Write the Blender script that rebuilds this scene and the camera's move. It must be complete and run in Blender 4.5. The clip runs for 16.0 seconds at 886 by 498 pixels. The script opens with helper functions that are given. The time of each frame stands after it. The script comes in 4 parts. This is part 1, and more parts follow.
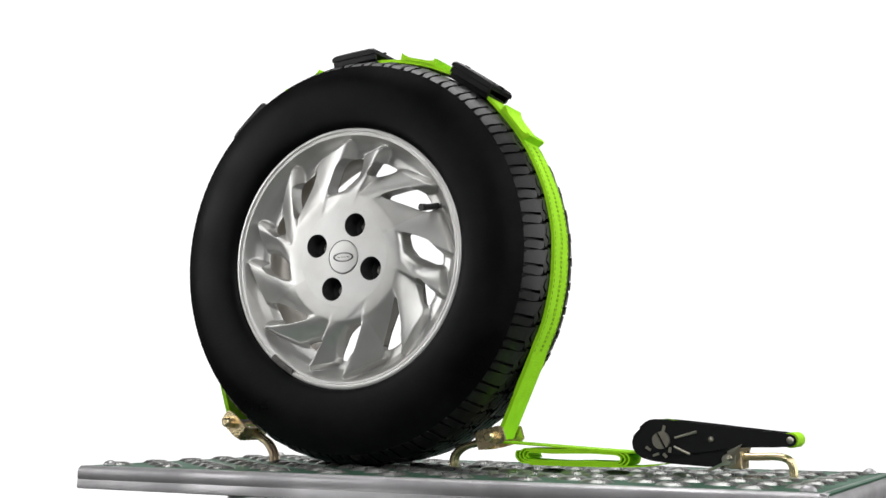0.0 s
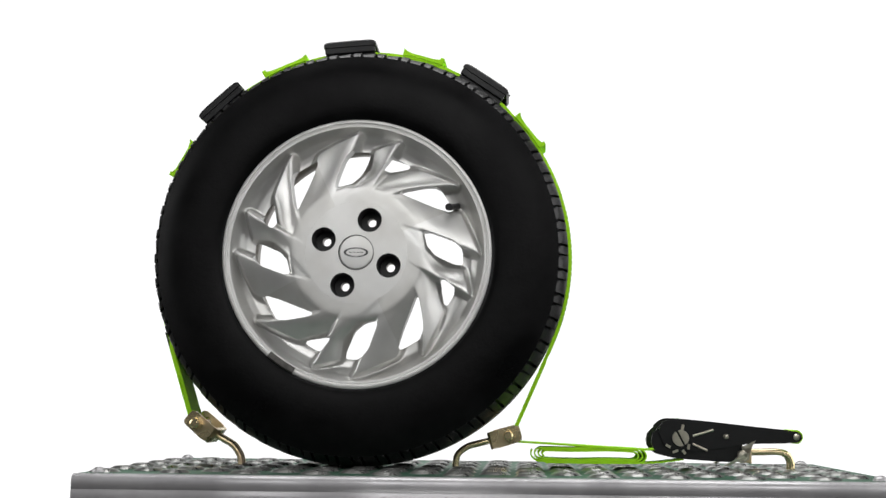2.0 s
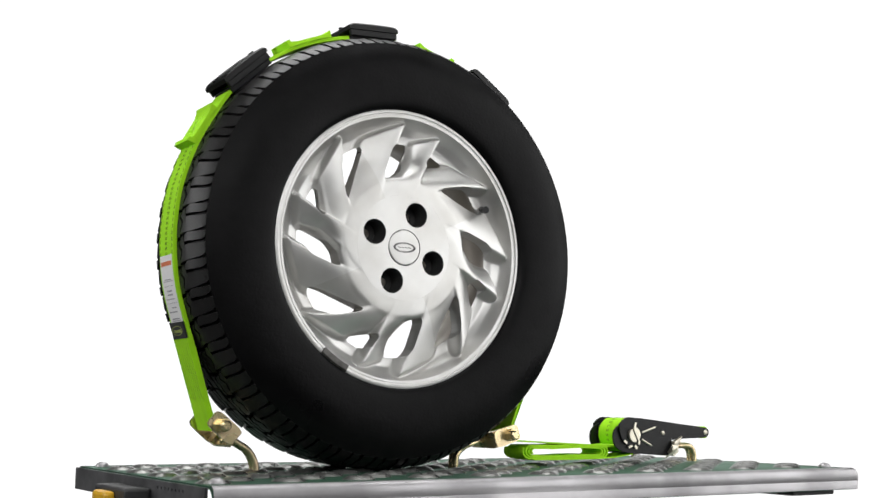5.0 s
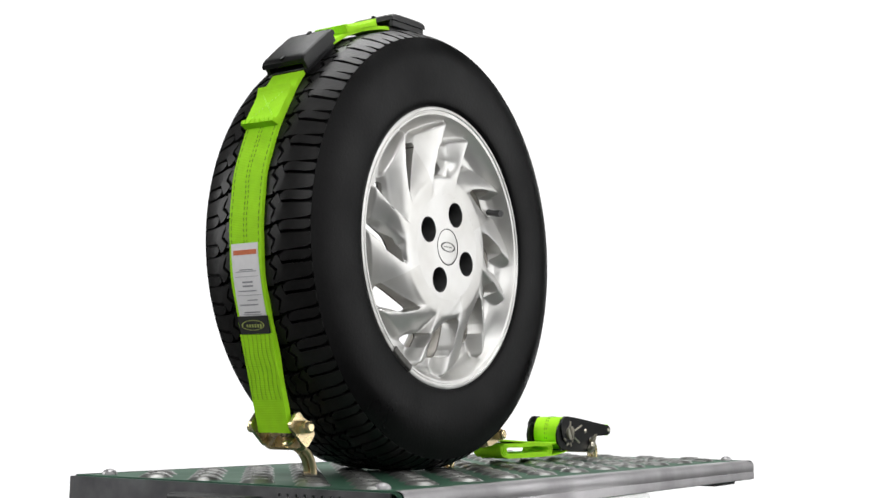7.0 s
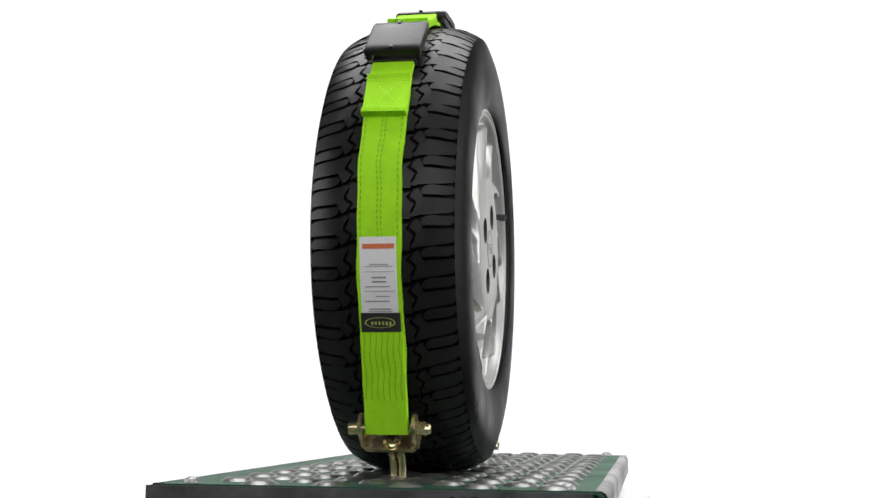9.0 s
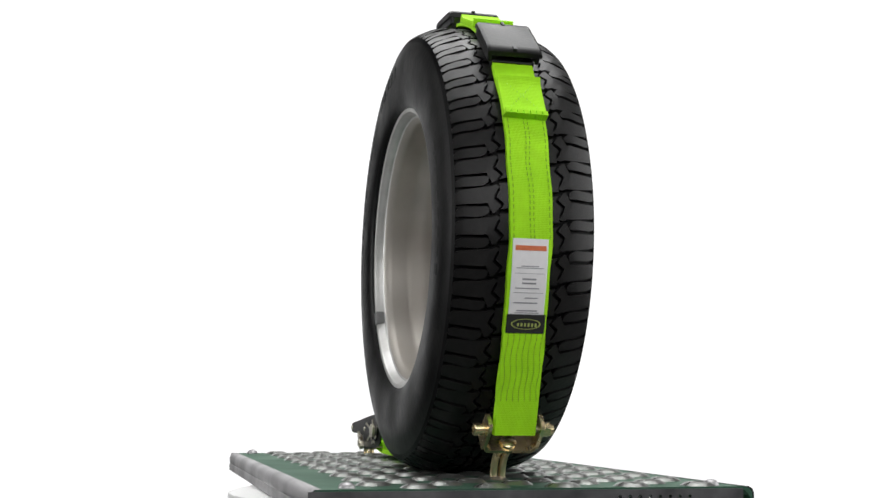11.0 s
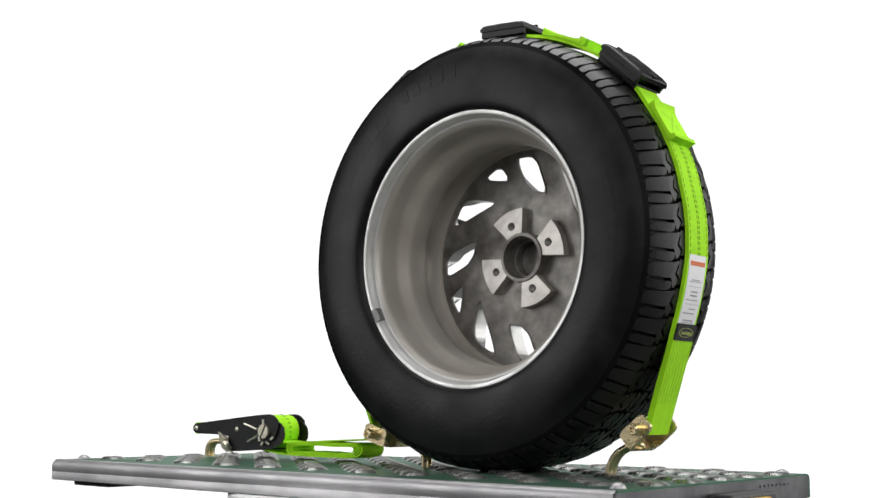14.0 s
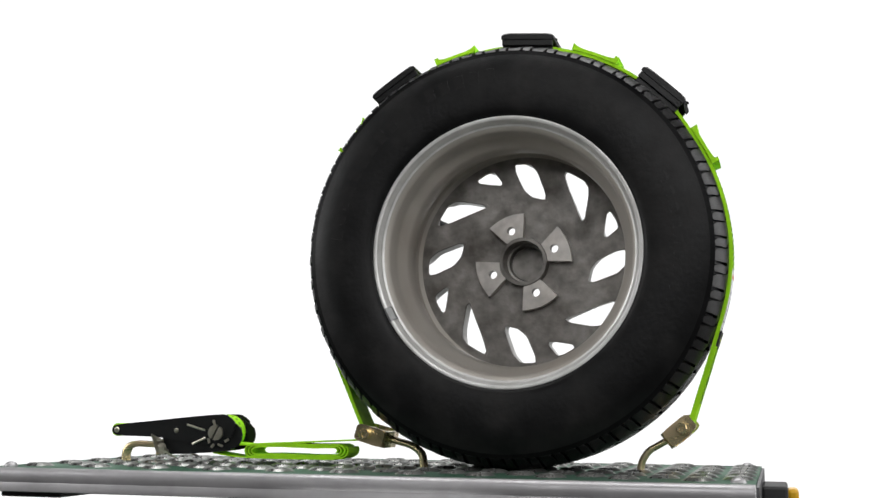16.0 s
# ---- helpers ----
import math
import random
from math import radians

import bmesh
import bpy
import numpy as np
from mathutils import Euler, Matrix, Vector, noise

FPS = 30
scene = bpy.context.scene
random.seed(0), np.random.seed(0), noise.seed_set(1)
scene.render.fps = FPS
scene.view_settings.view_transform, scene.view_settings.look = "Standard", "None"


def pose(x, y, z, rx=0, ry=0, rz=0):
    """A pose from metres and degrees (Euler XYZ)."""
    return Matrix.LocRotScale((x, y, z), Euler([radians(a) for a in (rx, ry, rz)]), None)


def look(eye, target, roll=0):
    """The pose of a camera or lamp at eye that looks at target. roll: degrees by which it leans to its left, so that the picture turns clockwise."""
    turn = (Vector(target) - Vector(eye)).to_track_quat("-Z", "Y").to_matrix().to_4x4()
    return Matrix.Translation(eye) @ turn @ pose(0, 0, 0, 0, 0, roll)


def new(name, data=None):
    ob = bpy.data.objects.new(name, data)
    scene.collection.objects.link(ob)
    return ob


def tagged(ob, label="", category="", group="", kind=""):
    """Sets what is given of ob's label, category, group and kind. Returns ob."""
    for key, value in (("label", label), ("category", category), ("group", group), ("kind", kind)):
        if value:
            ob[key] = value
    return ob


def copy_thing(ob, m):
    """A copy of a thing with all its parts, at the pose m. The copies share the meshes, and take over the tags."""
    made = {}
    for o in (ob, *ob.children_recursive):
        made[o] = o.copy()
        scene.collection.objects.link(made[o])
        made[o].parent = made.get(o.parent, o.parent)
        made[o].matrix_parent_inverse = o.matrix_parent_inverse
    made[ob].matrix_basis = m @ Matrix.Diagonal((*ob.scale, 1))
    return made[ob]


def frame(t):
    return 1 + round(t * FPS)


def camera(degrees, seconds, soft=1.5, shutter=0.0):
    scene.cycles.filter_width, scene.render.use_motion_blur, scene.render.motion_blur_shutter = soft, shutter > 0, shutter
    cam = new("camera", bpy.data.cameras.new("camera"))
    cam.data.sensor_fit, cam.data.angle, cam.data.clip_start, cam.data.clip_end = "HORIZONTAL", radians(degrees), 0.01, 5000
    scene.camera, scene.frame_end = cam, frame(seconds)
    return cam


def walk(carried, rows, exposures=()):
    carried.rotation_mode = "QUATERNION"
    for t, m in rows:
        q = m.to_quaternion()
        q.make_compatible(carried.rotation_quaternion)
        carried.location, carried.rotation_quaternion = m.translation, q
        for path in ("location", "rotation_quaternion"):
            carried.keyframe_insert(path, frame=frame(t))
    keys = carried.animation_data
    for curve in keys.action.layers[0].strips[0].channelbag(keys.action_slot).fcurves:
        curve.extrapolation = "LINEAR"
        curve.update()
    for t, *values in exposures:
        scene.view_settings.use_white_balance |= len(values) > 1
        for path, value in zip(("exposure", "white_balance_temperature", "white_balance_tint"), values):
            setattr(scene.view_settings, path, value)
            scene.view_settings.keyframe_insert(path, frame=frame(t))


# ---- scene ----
# The camera stands still; the loaded deck turns on its turntable about the world's z axis.
cam = camera(40.07, 16.0, soft=1.5)
CAM = pose(0.0030, -1.9277, 0.0831, 97.469, 0, 0) @ pose(0, 0, 0, 0, 0, 0.453)
walk(cam, [(0.0, CAM), (16.0, CAM)])


def table_angle(t):
    return 12.008 * (t - 2.293) + 0.312 * (((t - 8.0) / 8.0) ** 2 - 1.0)


# ---- world and lights: a dim studio, softboxes overhead, at both sides and behind the camera ----
world = bpy.data.worlds.new("studio_air")
scene.world = world
world.use_nodes = True
world.node_tree.nodes["Background"].inputs[0].default_value = (0.9, 0.95, 1.0, 1)
world.node_tree.nodes["Background"].inputs[1].default_value = 0.05


def softbox(name, eye, target, sx, sy, watts, colour=(1, 1, 1)):
    d = bpy.data.lights.new(name, "AREA")
    d.shape, d.size, d.size_y, d.energy, d.color = "RECTANGLE", sx, sy, watts, colour
    ob = new(name, d)
    ob.matrix_world = look(eye, target)
    return ob


softbox("softbox_overhead", (0.0, 0.25, 2.4), (-0.03, 0.1, 0.3), 2.3, 2.0, 70)
softbox("softbox_side_a", (-2.5, -0.45, 0.95), (-0.1, 0.0, 0.32), 1.5, 1.5, 28)
softbox("softbox_side_b", (2.5, -0.25, 0.95), (-0.1, 0.0, 0.32), 3.2, 2.2, 53)
softbox("softbox_front", (0.3, -3.0, 1.5), (-0.05, 0.0, 0.3), 3.6, 1.3, 48)
scene.view_settings.exposure = 0.0


# ---- materials ----
def material(name, colour, rough=0.5, metal=0.0, spec=0.5, vary=0.12, scale=30.0, bump=0.0, bump_scale=200.0,
             rough_vary=0.0, edge=None, tint=None, tint_scale=6.0, tint_amount=0.5, random_vary=0.0):
    """A Principled surface with colour variation at two scales, roughness variation and fine relief."""
    m = bpy.data.materials.new(name)
    m.use_nodes = True
    nt = m.node_tree
    b = nt.nodes["Principled BSDF"]
    b.inputs["Metallic"].default_value = metal
    b.inputs["Roughness"].default_value = rough
    b.inputs["Specular IOR Level"].default_value = spec
    if edge:
        b.inputs["Specular Tint"].default_value = (*edge, 1)
    co = nt.nodes.new("ShaderNodeTexCoord")
    n1 = nt.nodes.new("ShaderNodeTexNoise")
    n1.inputs["Scale"].default_value, n1.inputs["Detail"].default_value = scale, 6
    n2 = nt.nodes.new("ShaderNodeTexNoise")
    n2.inputs["Scale"].default_value, n2.inputs["Detail"].default_value = tint_scale, 4
    nt.links.new(co.outputs["Object"], n1.inputs["Vector"])
    nt.links.new(co.outputs["Object"], n2.inputs["Vector"])
    r1 = nt.nodes.new("ShaderNodeMapRange")
    r1.inputs[1].default_value, r1.inputs[2].default_value = 0.3, 0.7
    r1.inputs[3].default_value, r1.inputs[4].default_value = 1 - vary, 1 + vary
    nt.links.new(n1.outputs["Fac"], r1.inputs[0])
    r2 = nt.nodes.new("ShaderNodeMapRange")
    r2.inputs[1].default_value, r2.inputs[2].default_value = 0.45, 0.7
    r2.inputs[3].default_value, r2.inputs[4].default_value = 0.0, tint_amount
    nt.links.new(n2.outputs["Fac"], r2.inputs[0])
    mix = nt.nodes.new("ShaderNodeMix")
    mix.data_type = "RGBA"
    mix.inputs["A"].default_value = (*colour, 1)
    mix.inputs["B"].default_value = (*(tint or [c * 0.75 for c in colour]), 1)
    nt.links.new(r2.outputs[0], mix.inputs["Factor"])
    mul = nt.nodes.new("ShaderNodeVectorMath")
    mul.operation = "SCALE"
    nt.links.new(mix.outputs["Result"], mul.inputs[0])
    if random_vary:
        info = nt.nodes.new("ShaderNodeObjectInfo")
        r3 = nt.nodes.new("ShaderNodeMapRange")
        r3.inputs[3].default_value, r3.inputs[4].default_value = 1 - random_vary, 1 + random_vary
        nt.links.new(info.outputs["Random"], r3.inputs[0])
        mm = nt.nodes.new("ShaderNodeMath")
        mm.operation = "MULTIPLY"
        nt.links.new(r1.outputs[0], mm.inputs[0])
        nt.links.new(r3.outputs[0], mm.inputs[1])
        nt.links.new(mm.outputs[0], mul.inputs["Scale"])
    else:
        nt.links.new(r1.outputs[0], mul.inputs["Scale"])
    nt.links.new(mul.outputs[0], b.inputs["Base Color"])
    if rough_vary:
        r4 = nt.nodes.new("ShaderNodeMapRange")
        r4.inputs[1].default_value, r4.inputs[2].default_value = 0.3, 0.7
        r4.inputs[3].default_value, r4.inputs[4].default_value = max(0.05, rough - rough_vary), min(1, rough + rough_vary)
        nt.links.new(n2.outputs["Fac"], r4.inputs[0])
        nt.links.new(r4.outputs[0], b.inputs["Roughness"])
    if bump:
        n3 = nt.nodes.new("ShaderNodeTexNoise")
        n3.inputs["Scale"].default_value, n3.inputs["Detail"].default_value = bump_scale, 3
        nt.links.new(co.outputs["Object"], n3.inputs["Vector"])
        bp = nt.nodes.new("ShaderNodeBump")
        bp.inputs["Strength"].default_value, bp.inputs["Distance"].default_value = bump, 0.001
        nt.links.new(n3.outputs["Fac"], bp.inputs["Height"])
        nt.links.new(bp.outputs["Normal"], b.inputs["Normal"])
    return m


def webbing(name, colour, dark):
    """Woven polyester: fine cross ribs as relief and a little colour change."""
    m = material(name, colour, rough=0.75, spec=0.25, vary=0.06, scale=60, tint=dark, tint_scale=25, tint_amount=0.35)
    nt = m.node_tree
    co = next(n for n in nt.nodes if n.type == "TEX_COORD")
    w1 = nt.nodes.new("ShaderNodeTexWave")
    w1.wave_type, w1.bands_direction = "BANDS", "Y"
    w1.inputs["Scale"].default_value, w1.inputs["Distortion"].default_value = 180, 0.6
    w2 = nt.nodes.new("ShaderNodeTexWave")
    w2.wave_type, w2.bands_direction = "BANDS", "Z"
    w2.inputs["Scale"].default_value, w2.inputs["Distortion"].default_value = 140, 0.6
    add = nt.nodes.new("ShaderNodeMath")
    add.operation = "ADD"
    for w in (w1, w2):
        nt.links.new(co.outputs["Object"], w.inputs["Vector"])
    nt.links.new(w1.outputs["Fac"], add.inputs[0])
    nt.links.new(w2.outputs["Fac"], add.inputs[1])
    bp = nt.nodes.new("ShaderNodeBump")
    bp.inputs["Strength"].default_value, bp.inputs["Distance"].default_value = 0.35, 0.0006
    nt.links.new(add.outputs[0], bp.inputs["Height"])
    nt.links.new(bp.outputs["Normal"], nt.nodes["Principled BSDF"].inputs["Normal"])
    return m


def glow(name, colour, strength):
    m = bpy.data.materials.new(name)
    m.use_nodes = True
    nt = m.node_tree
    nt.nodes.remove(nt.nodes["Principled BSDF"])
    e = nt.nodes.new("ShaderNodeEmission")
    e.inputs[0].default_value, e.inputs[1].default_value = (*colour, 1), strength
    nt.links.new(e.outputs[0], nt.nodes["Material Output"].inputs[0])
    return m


RUBBER = material("tyre_rubber", (0.0024, 0.0024, 0.0026), rough=0.40, spec=0.085, vary=0.25, scale=40, bump=0.30, bump_scale=260,
                  tint=(0.0052, 0.0050, 0.0055), tint_scale=8, tint_amount=0.6, rough_vary=0.13)
DUSTY = material("dusty_rubber", (0.0042, 0.0042, 0.0045), rough=0.44, spec=0.20, vary=0.35, scale=45, bump=0.4, bump_scale=160,
                 tint=(0.014, 0.0130, 0.0125), tint_scale=13, tint_amount=0.7, rough_vary=0.10)
TREAD = material("tread_rubber", (0.0080, 0.0077, 0.0079), rough=0.36, spec=0.24, vary=0.2, scale=90, bump=0.25, bump_scale=400,
                 tint=(0.016, 0.015, 0.0145), tint_scale=14, tint_amount=0.6, rough_vary=0.08, random_vary=0.12)
SILVER = material("silver_paint", (0.60, 0.595, 0.58), rough=0.40, metal=0.80, vary=0.04, scale=25, bump=0.05, bump_scale=600,
                  tint=(0.42, 0.40, 0.36), tint_scale=11, tint_amount=0.35, rough_vary=0.06)
LIP = material("machined_lip", (0.66, 0.655, 0.64), rough=0.42, metal=0.5, vary=0.07, scale=50, bump=0.08, bump_scale=300,
               tint=(0.4, 0.39, 0.37), tint_scale=16, tint_amount=0.5, rough_vary=0.08)
BARREL = material("barrel_metal", (0.46, 0.43, 0.39), rough=0.46, metal=0.35, vary=0.10, scale=18, bump=0.1, bump_scale=250,
                  tint=(0.27, 0.235, 0.20), tint_scale=9, tint_amount=0.6, rough_vary=0.1)
CAST = material("raw_cast_back", (0.25, 0.235, 0.22), rough=0.52, metal=0.55, vary=0.28, scale=55, bump=0.6, bump_scale=140,
                tint=(0.09, 0.08, 0.07), tint_scale=16, tint_amount=0.85, rough_vary=0.1)
PAD_FACE = material("machined_pad", (0.54, 0.51, 0.48), rough=0.45, metal=0.6, vary=0.18, scale=45, bump=0.1, bump_scale=300,
                    tint=(0.28, 0.25, 0.22), tint_scale=20, tint_amount=0.5)
POCKET_SHADE = material("pocket_shade_metal", (0.05, 0.05, 0.05), rough=0.6, metal=0.5, vary=0.2, scale=60)
ENGRAVE = material("engraved_line", (0.07, 0.07, 0.07), rough=0.5, metal=0.3)
LIME = webbing("lime_webbing", (0.37, 0.78, 0.012), (0.27, 0.64, 0.008))
THREAD = material("thread", (0.10, 0.24, 0.012), rough=0.8, vary=0.2, scale=200)
THREAD_PALE = material("pale_thread", (0.50, 0.85, 0.12), rough=0.8, vary=0.2, scale=200)
PADRUB = material("pad_rubber", (0.0045, 0.0045, 0.0047), rough=0.38, spec=0.25, vary=0.15, scale=50, bump=0.2, bump_scale=350,
                  tint=(0.010, 0.010, 0.011), tint_scale=18, tint_amount=0.6, rough_vary=0.08)
ZINC = material("yellow_zinc", (0.82, 0.68, 0.40), rough=0.27, metal=0.92, vary=0.12, scale=45, bump=0.08, bump_scale=250,
                tint=(0.60, 0.42, 0.30), tint_scale=22, tint_amount=0.6, rough_vary=0.08)
POWDER = material("black_powder_coat", (0.006, 0.006, 0.0065), rough=0.42, spec=0.25, vary=0.15, scale=60, bump=0.2, bump_scale=500)
STEEL = material("plated_steel", (0.62, 0.58, 0.48), rough=0.3, metal=0.9, vary=0.1, scale=80)
# Green stands for a green screen mirrored in bare aluminium, put into the colour.
DECK = material("green_reflection_aluminium", (0.060, 0.138, 0.092), rough=0.42, metal=0.6, spec=0.25, edge=(0.25, 0.42, 0.31), vary=0.06, scale=9, bump=0.06, bump_scale=90,
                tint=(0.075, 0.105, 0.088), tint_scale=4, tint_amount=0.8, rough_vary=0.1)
BUTTON = material("worn_button_aluminium", (0.27, 0.27, 0.26), rough=0.34, metal=0.85, vary=0.12, scale=60, bump=0.15, bump_scale=200,
                  tint=(0.13, 0.15, 0.135), tint_scale=60, tint_amount=0.5, rough_vary=0.1, random_vary=0.12)
EDGE = material("brushed_edge_aluminium", (0.40, 0.39, 0.40), rough=0.42, metal=0.55, vary=0.1, scale=14, bump=0.1, bump_scale=120,
                tint=(0.24, 0.235, 0.24), tint_scale=9, tint_amount=0.75, rough_vary=0.1)
BLACKPL = material("black_plastic", (0.02, 0.02, 0.021), rough=0.5, vary=0.15, scale=60)
BRACKET = material("dark_bracket_steel", (0.13, 0.13, 0.135), rough=0.45, metal=0.6, vary=0.2, scale=40, tint=(0.035, 0.035, 0.038), tint_scale=15, tint_amount=0.7)
AMBER = material("amber_plastic", (0.75, 0.42, 0.02), rough=0.3, vary=0.1, scale=60)
WHITEPL = material("white_turntable_paint", (0.8, 0.8, 0.79), rough=0.4, vary=0.02, scale=12)
LABEL = material("label_cloth", (0.78, 0.77, 0.78), rough=0.7, vary=0.03, scale=120, bump=0.1, bump_scale=900)
ORANGE = material("orange_print", (0.62, 0.16, 0.06), rough=0.7, vary=0.1, scale=150)
GREYINK = material("grey_print", (0.28, 0.28, 0.30), rough=0.7, vary=0.1, scale=150)
BLACKCLOTH = material("black_cloth", (0.012, 0.013, 0.012), rough=0.75, vary=0.1, scale=150)
OLIVEINK = material("yellow_green_print", (0.36, 0.42, 0.10), rough=0.7, vary=0.1, scale=150)
CLIP = material("zinc_weight", (0.25, 0.25, 0.25), rough=0.5, metal=0.7, vary=0.15, scale=90)
GRIME = material("scuffed_weight", (0.10, 0.095, 0.09), rough=0.6, metal=0.5, vary=0.3, scale=120)
WALLPAINT = material("studio_wall_paint", (0.10, 0.105, 0.10), rough=0.8, vary=0.05, scale=3)
FLOORPAINT = material("studio_floor_paint", (0.12, 0.12, 0.12), rough=0.6, vary=0.08, scale=4)


# ---- mesh helpers ----
def part(name, bm, mat, parent=None, label="", at=None, smooth=False):
    me = bpy.data.meshes.new(name)
    bmesh.ops.recalc_face_normals(bm, faces=bm.faces)
    if smooth:
        for f in bm.faces:
            f.smooth = True
        for e in bm.edges:
            if len(e.link_faces) == 2 and e.calc_face_angle(0) > radians(38):
                e.smooth = False
    bm.to_mesh(me)
    bm.free()
    me.materials.append(mat)
    ob = new(name, me)
    if parent:
        ob.parent = parent
    if at is not None:
        ob.matrix_basis = at
    if label:
        tagged(ob, label)
    return ob


def shared(name, source, parent, m):
    ob = new(name, source.data)
    ob.parent = parent
    ob.matrix_basis = m
    return ob


def lathe(profile, segs=96, bm=None, closed=False, arc=None):
    """Turns (r, y) round the y axis."""
    bm = bm or bmesh.new()
    n = segs if arc is None else segs + 1
    a0, a1 = (0, 2 * math.pi) if arc is None else (radians(arc[0]), radians(arc[1]))
    rings = []
    for i in range(n):
        a = a0 + (a1 - a0) * i / segs
        rings.append([bm.verts.new((r * math.cos(a), y, r * math.sin(a))) for r, y in profile])
    m = len(profile)
    for i in range(segs):
        p, q = rings[i], rings[(i + 1) % n]
        for j in range(m if closed else m - 1):
            k = (j + 1) % m
            bm.faces.new((p[j], p[k], q[k], q[j]))
    if arc is not None and closed:
        bm.faces.new(rings[0])
        bm.faces.new(rings[-1])
    return bm


def box(sx, sy, sz, m=None, bm=None, bevel=0.0, segs=2):
    bm = bm or bmesh.new()
    vs = bmesh.ops.create_cube(bm, size=1, matrix=(m or Matrix()) @ Matrix.Diagonal((sx, sy, sz, 1)))["verts"]
    if bevel:
        es = list({e for v in vs for e in v.link_edges})
        bmesh.ops.bevel(bm, geom=es, offset=bevel, segments=segs, affect="EDGES", profile=0.5)
    return bm


def cyl(r, y0, y1, segs=24, bm=None, m=None, r2=None):
    """A capped cylinder along y."""
    bm = bm or bmesh.new()
    mm = (m or Matrix()) @ pose(0, (y0 + y1) / 2, 0, 90)
    bmesh.ops.create_cone(bm, cap_ends=True, segments=segs, radius1=r, radius2=r if r2 is None else r2, depth=y1 - y0, matrix=mm)
    return bm


def tube(points, radius, segs=10, bm=None):
    """A round rod along points."""
    bm = bm or bmesh.new()
    pts = [Vector(p) for p in points]
    rings = []
    for i, p in enumerate(pts):
        d = (pts[min(i + 1, len(pts) - 1)] - pts[max(i - 1, 0)]).normalized()
        side = d.cross(Vector((0, 1, 0)))
        side = side.normalized() if side.length > 0.05 else Vector((1, 0, 0))
        up = side.cross(d).normalized()
        rings.append([bm.verts.new(p + radius * (math.cos(2 * math.pi * k / segs) * side + math.sin(2 * math.pi * k / segs) * up)) for k in range(segs)])
    for a, b in zip(rings, rings[1:]):
        for k in range(segs):
            bm.faces.new((a[k], a[(k + 1) % segs], b[(k + 1) % segs], b[k]))
    bm.faces.new(rings[0])
    bm.faces.new(rings[-1])
    return bm


def rounded(loop, rounds=2, cut=0.25):
    """Cuts the corners of a closed loop of (x, z)."""
    for _ in range(rounds):
        out = []
        for (ax, az), (bx, bz) in zip(loop, loop[1:] + loop[:1]):
            out += [(ax * (1 - cut) + bx * cut, az * (1 - cut) + bz * cut), (ax * cut + bx * (1 - cut), az * cut + bz * (1 - cut))]
        loop = out
    return loop


def circle(r, n, cx=0.0, cz=0.0):
    return [(cx + r * math.cos(2 * math.pi * k / n), cz + r * math.sin(2 * math.pi * k / n)) for k in range(n)]


def sheet(loops, y0, y1, bm=None, open_front=False, open_back=False):
    """A plate in the xz plane between y0 and y1; the first loop is its outline, the others are holes through it."""
    bm = bm or bmesh.new()
    both = []
    for y, leave in ((y0, open_front), (y1, open_back)):
        edges, rows = [], []
        for loop in loops:
            vs = [bm.verts.new((x, y, z)) for x, z in loop]
            rows.append(vs)
            for a, b in zip(vs, vs[1:] + vs[:1]):
                edges.append(bm.edges.new((a, b)))
        if not leave:
            bmesh.ops.triangle_fill(bm, edges=edges, use_beauty=True)
        both.append(rows)
    for ra, rb in zip(*both):
        n = len(ra)
        for k in range(n):
            bm.faces.new((ra[k], ra[(k + 1) % n], rb[(k + 1) % n], rb[k]))
    return bm


def empty(name, m, label, category, group=""):
    ob = new(name)
    ob.empty_display_size = 0.05
    ob.matrix_basis = m
    return tagged(ob, label, category, group)


MOVING = []      # things that ride on the turntable, with their place at the table's zero


def riding(ob):
    MOVING.append((ob, ob.matrix_basis.copy()))
    return ob


# ---- the studio round the subject ----
def studio():
    tagged(part("floor", box(9, 9, 0.1, pose(0, 0, -0.95)), FLOORPAINT), "dark grey painted studio floor", "floor", kind="structure")
    tagged(part("ceiling", box(9, 9, 0.1, pose(0, 0, 3.25)), WALLPAINT), "dark painted studio ceiling", "ceiling", kind="structure")
    for name, x, y, sx, sy in (("wall_north", 0, 4.55, 9.2, 0.1), ("wall_south", 0, -4.55, 9.2, 0.1),
                               ("wall_east", 4.55, 0, 0.1, 9), ("wall_west", -4.55, 0, 0.1, 9)):
        tagged(part(name, box(sx, sy, 4.1, pose(x, y, 1.15)), WALLPAINT), "dark painted studio wall", "wall", kind="structure")
    # Glowing panel added for the keyed-out white background; no lamp lights it.
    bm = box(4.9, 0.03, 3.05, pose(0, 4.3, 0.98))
    tagged(part("backdrop", bm, glow("glowing_white_backdrop", (1, 1, 1), 1.12)), "added plain white backdrop panel that glows by itself", "backdrop", kind="structure")


studio()

# ---- the wheel ----
WX, WZ = -0.124, 0.3182          # axle over the deck
PX = 1 / 1171.0                 # metres per pixel; the blade edges are traced in the camera's view
TREAD_R = 0.3260
PITCHES = 52
STEP = 2 * math.pi / PITCHES


def tread_radius(y):
    u = abs(y)
    if u < 0.050:
        return TREAD_R - 0.0014 * (u / 0.050) ** 2
    return TREAD_R - 0.0014 - 0.0185 * ((u - 0.050) / 0.045) ** 1.9


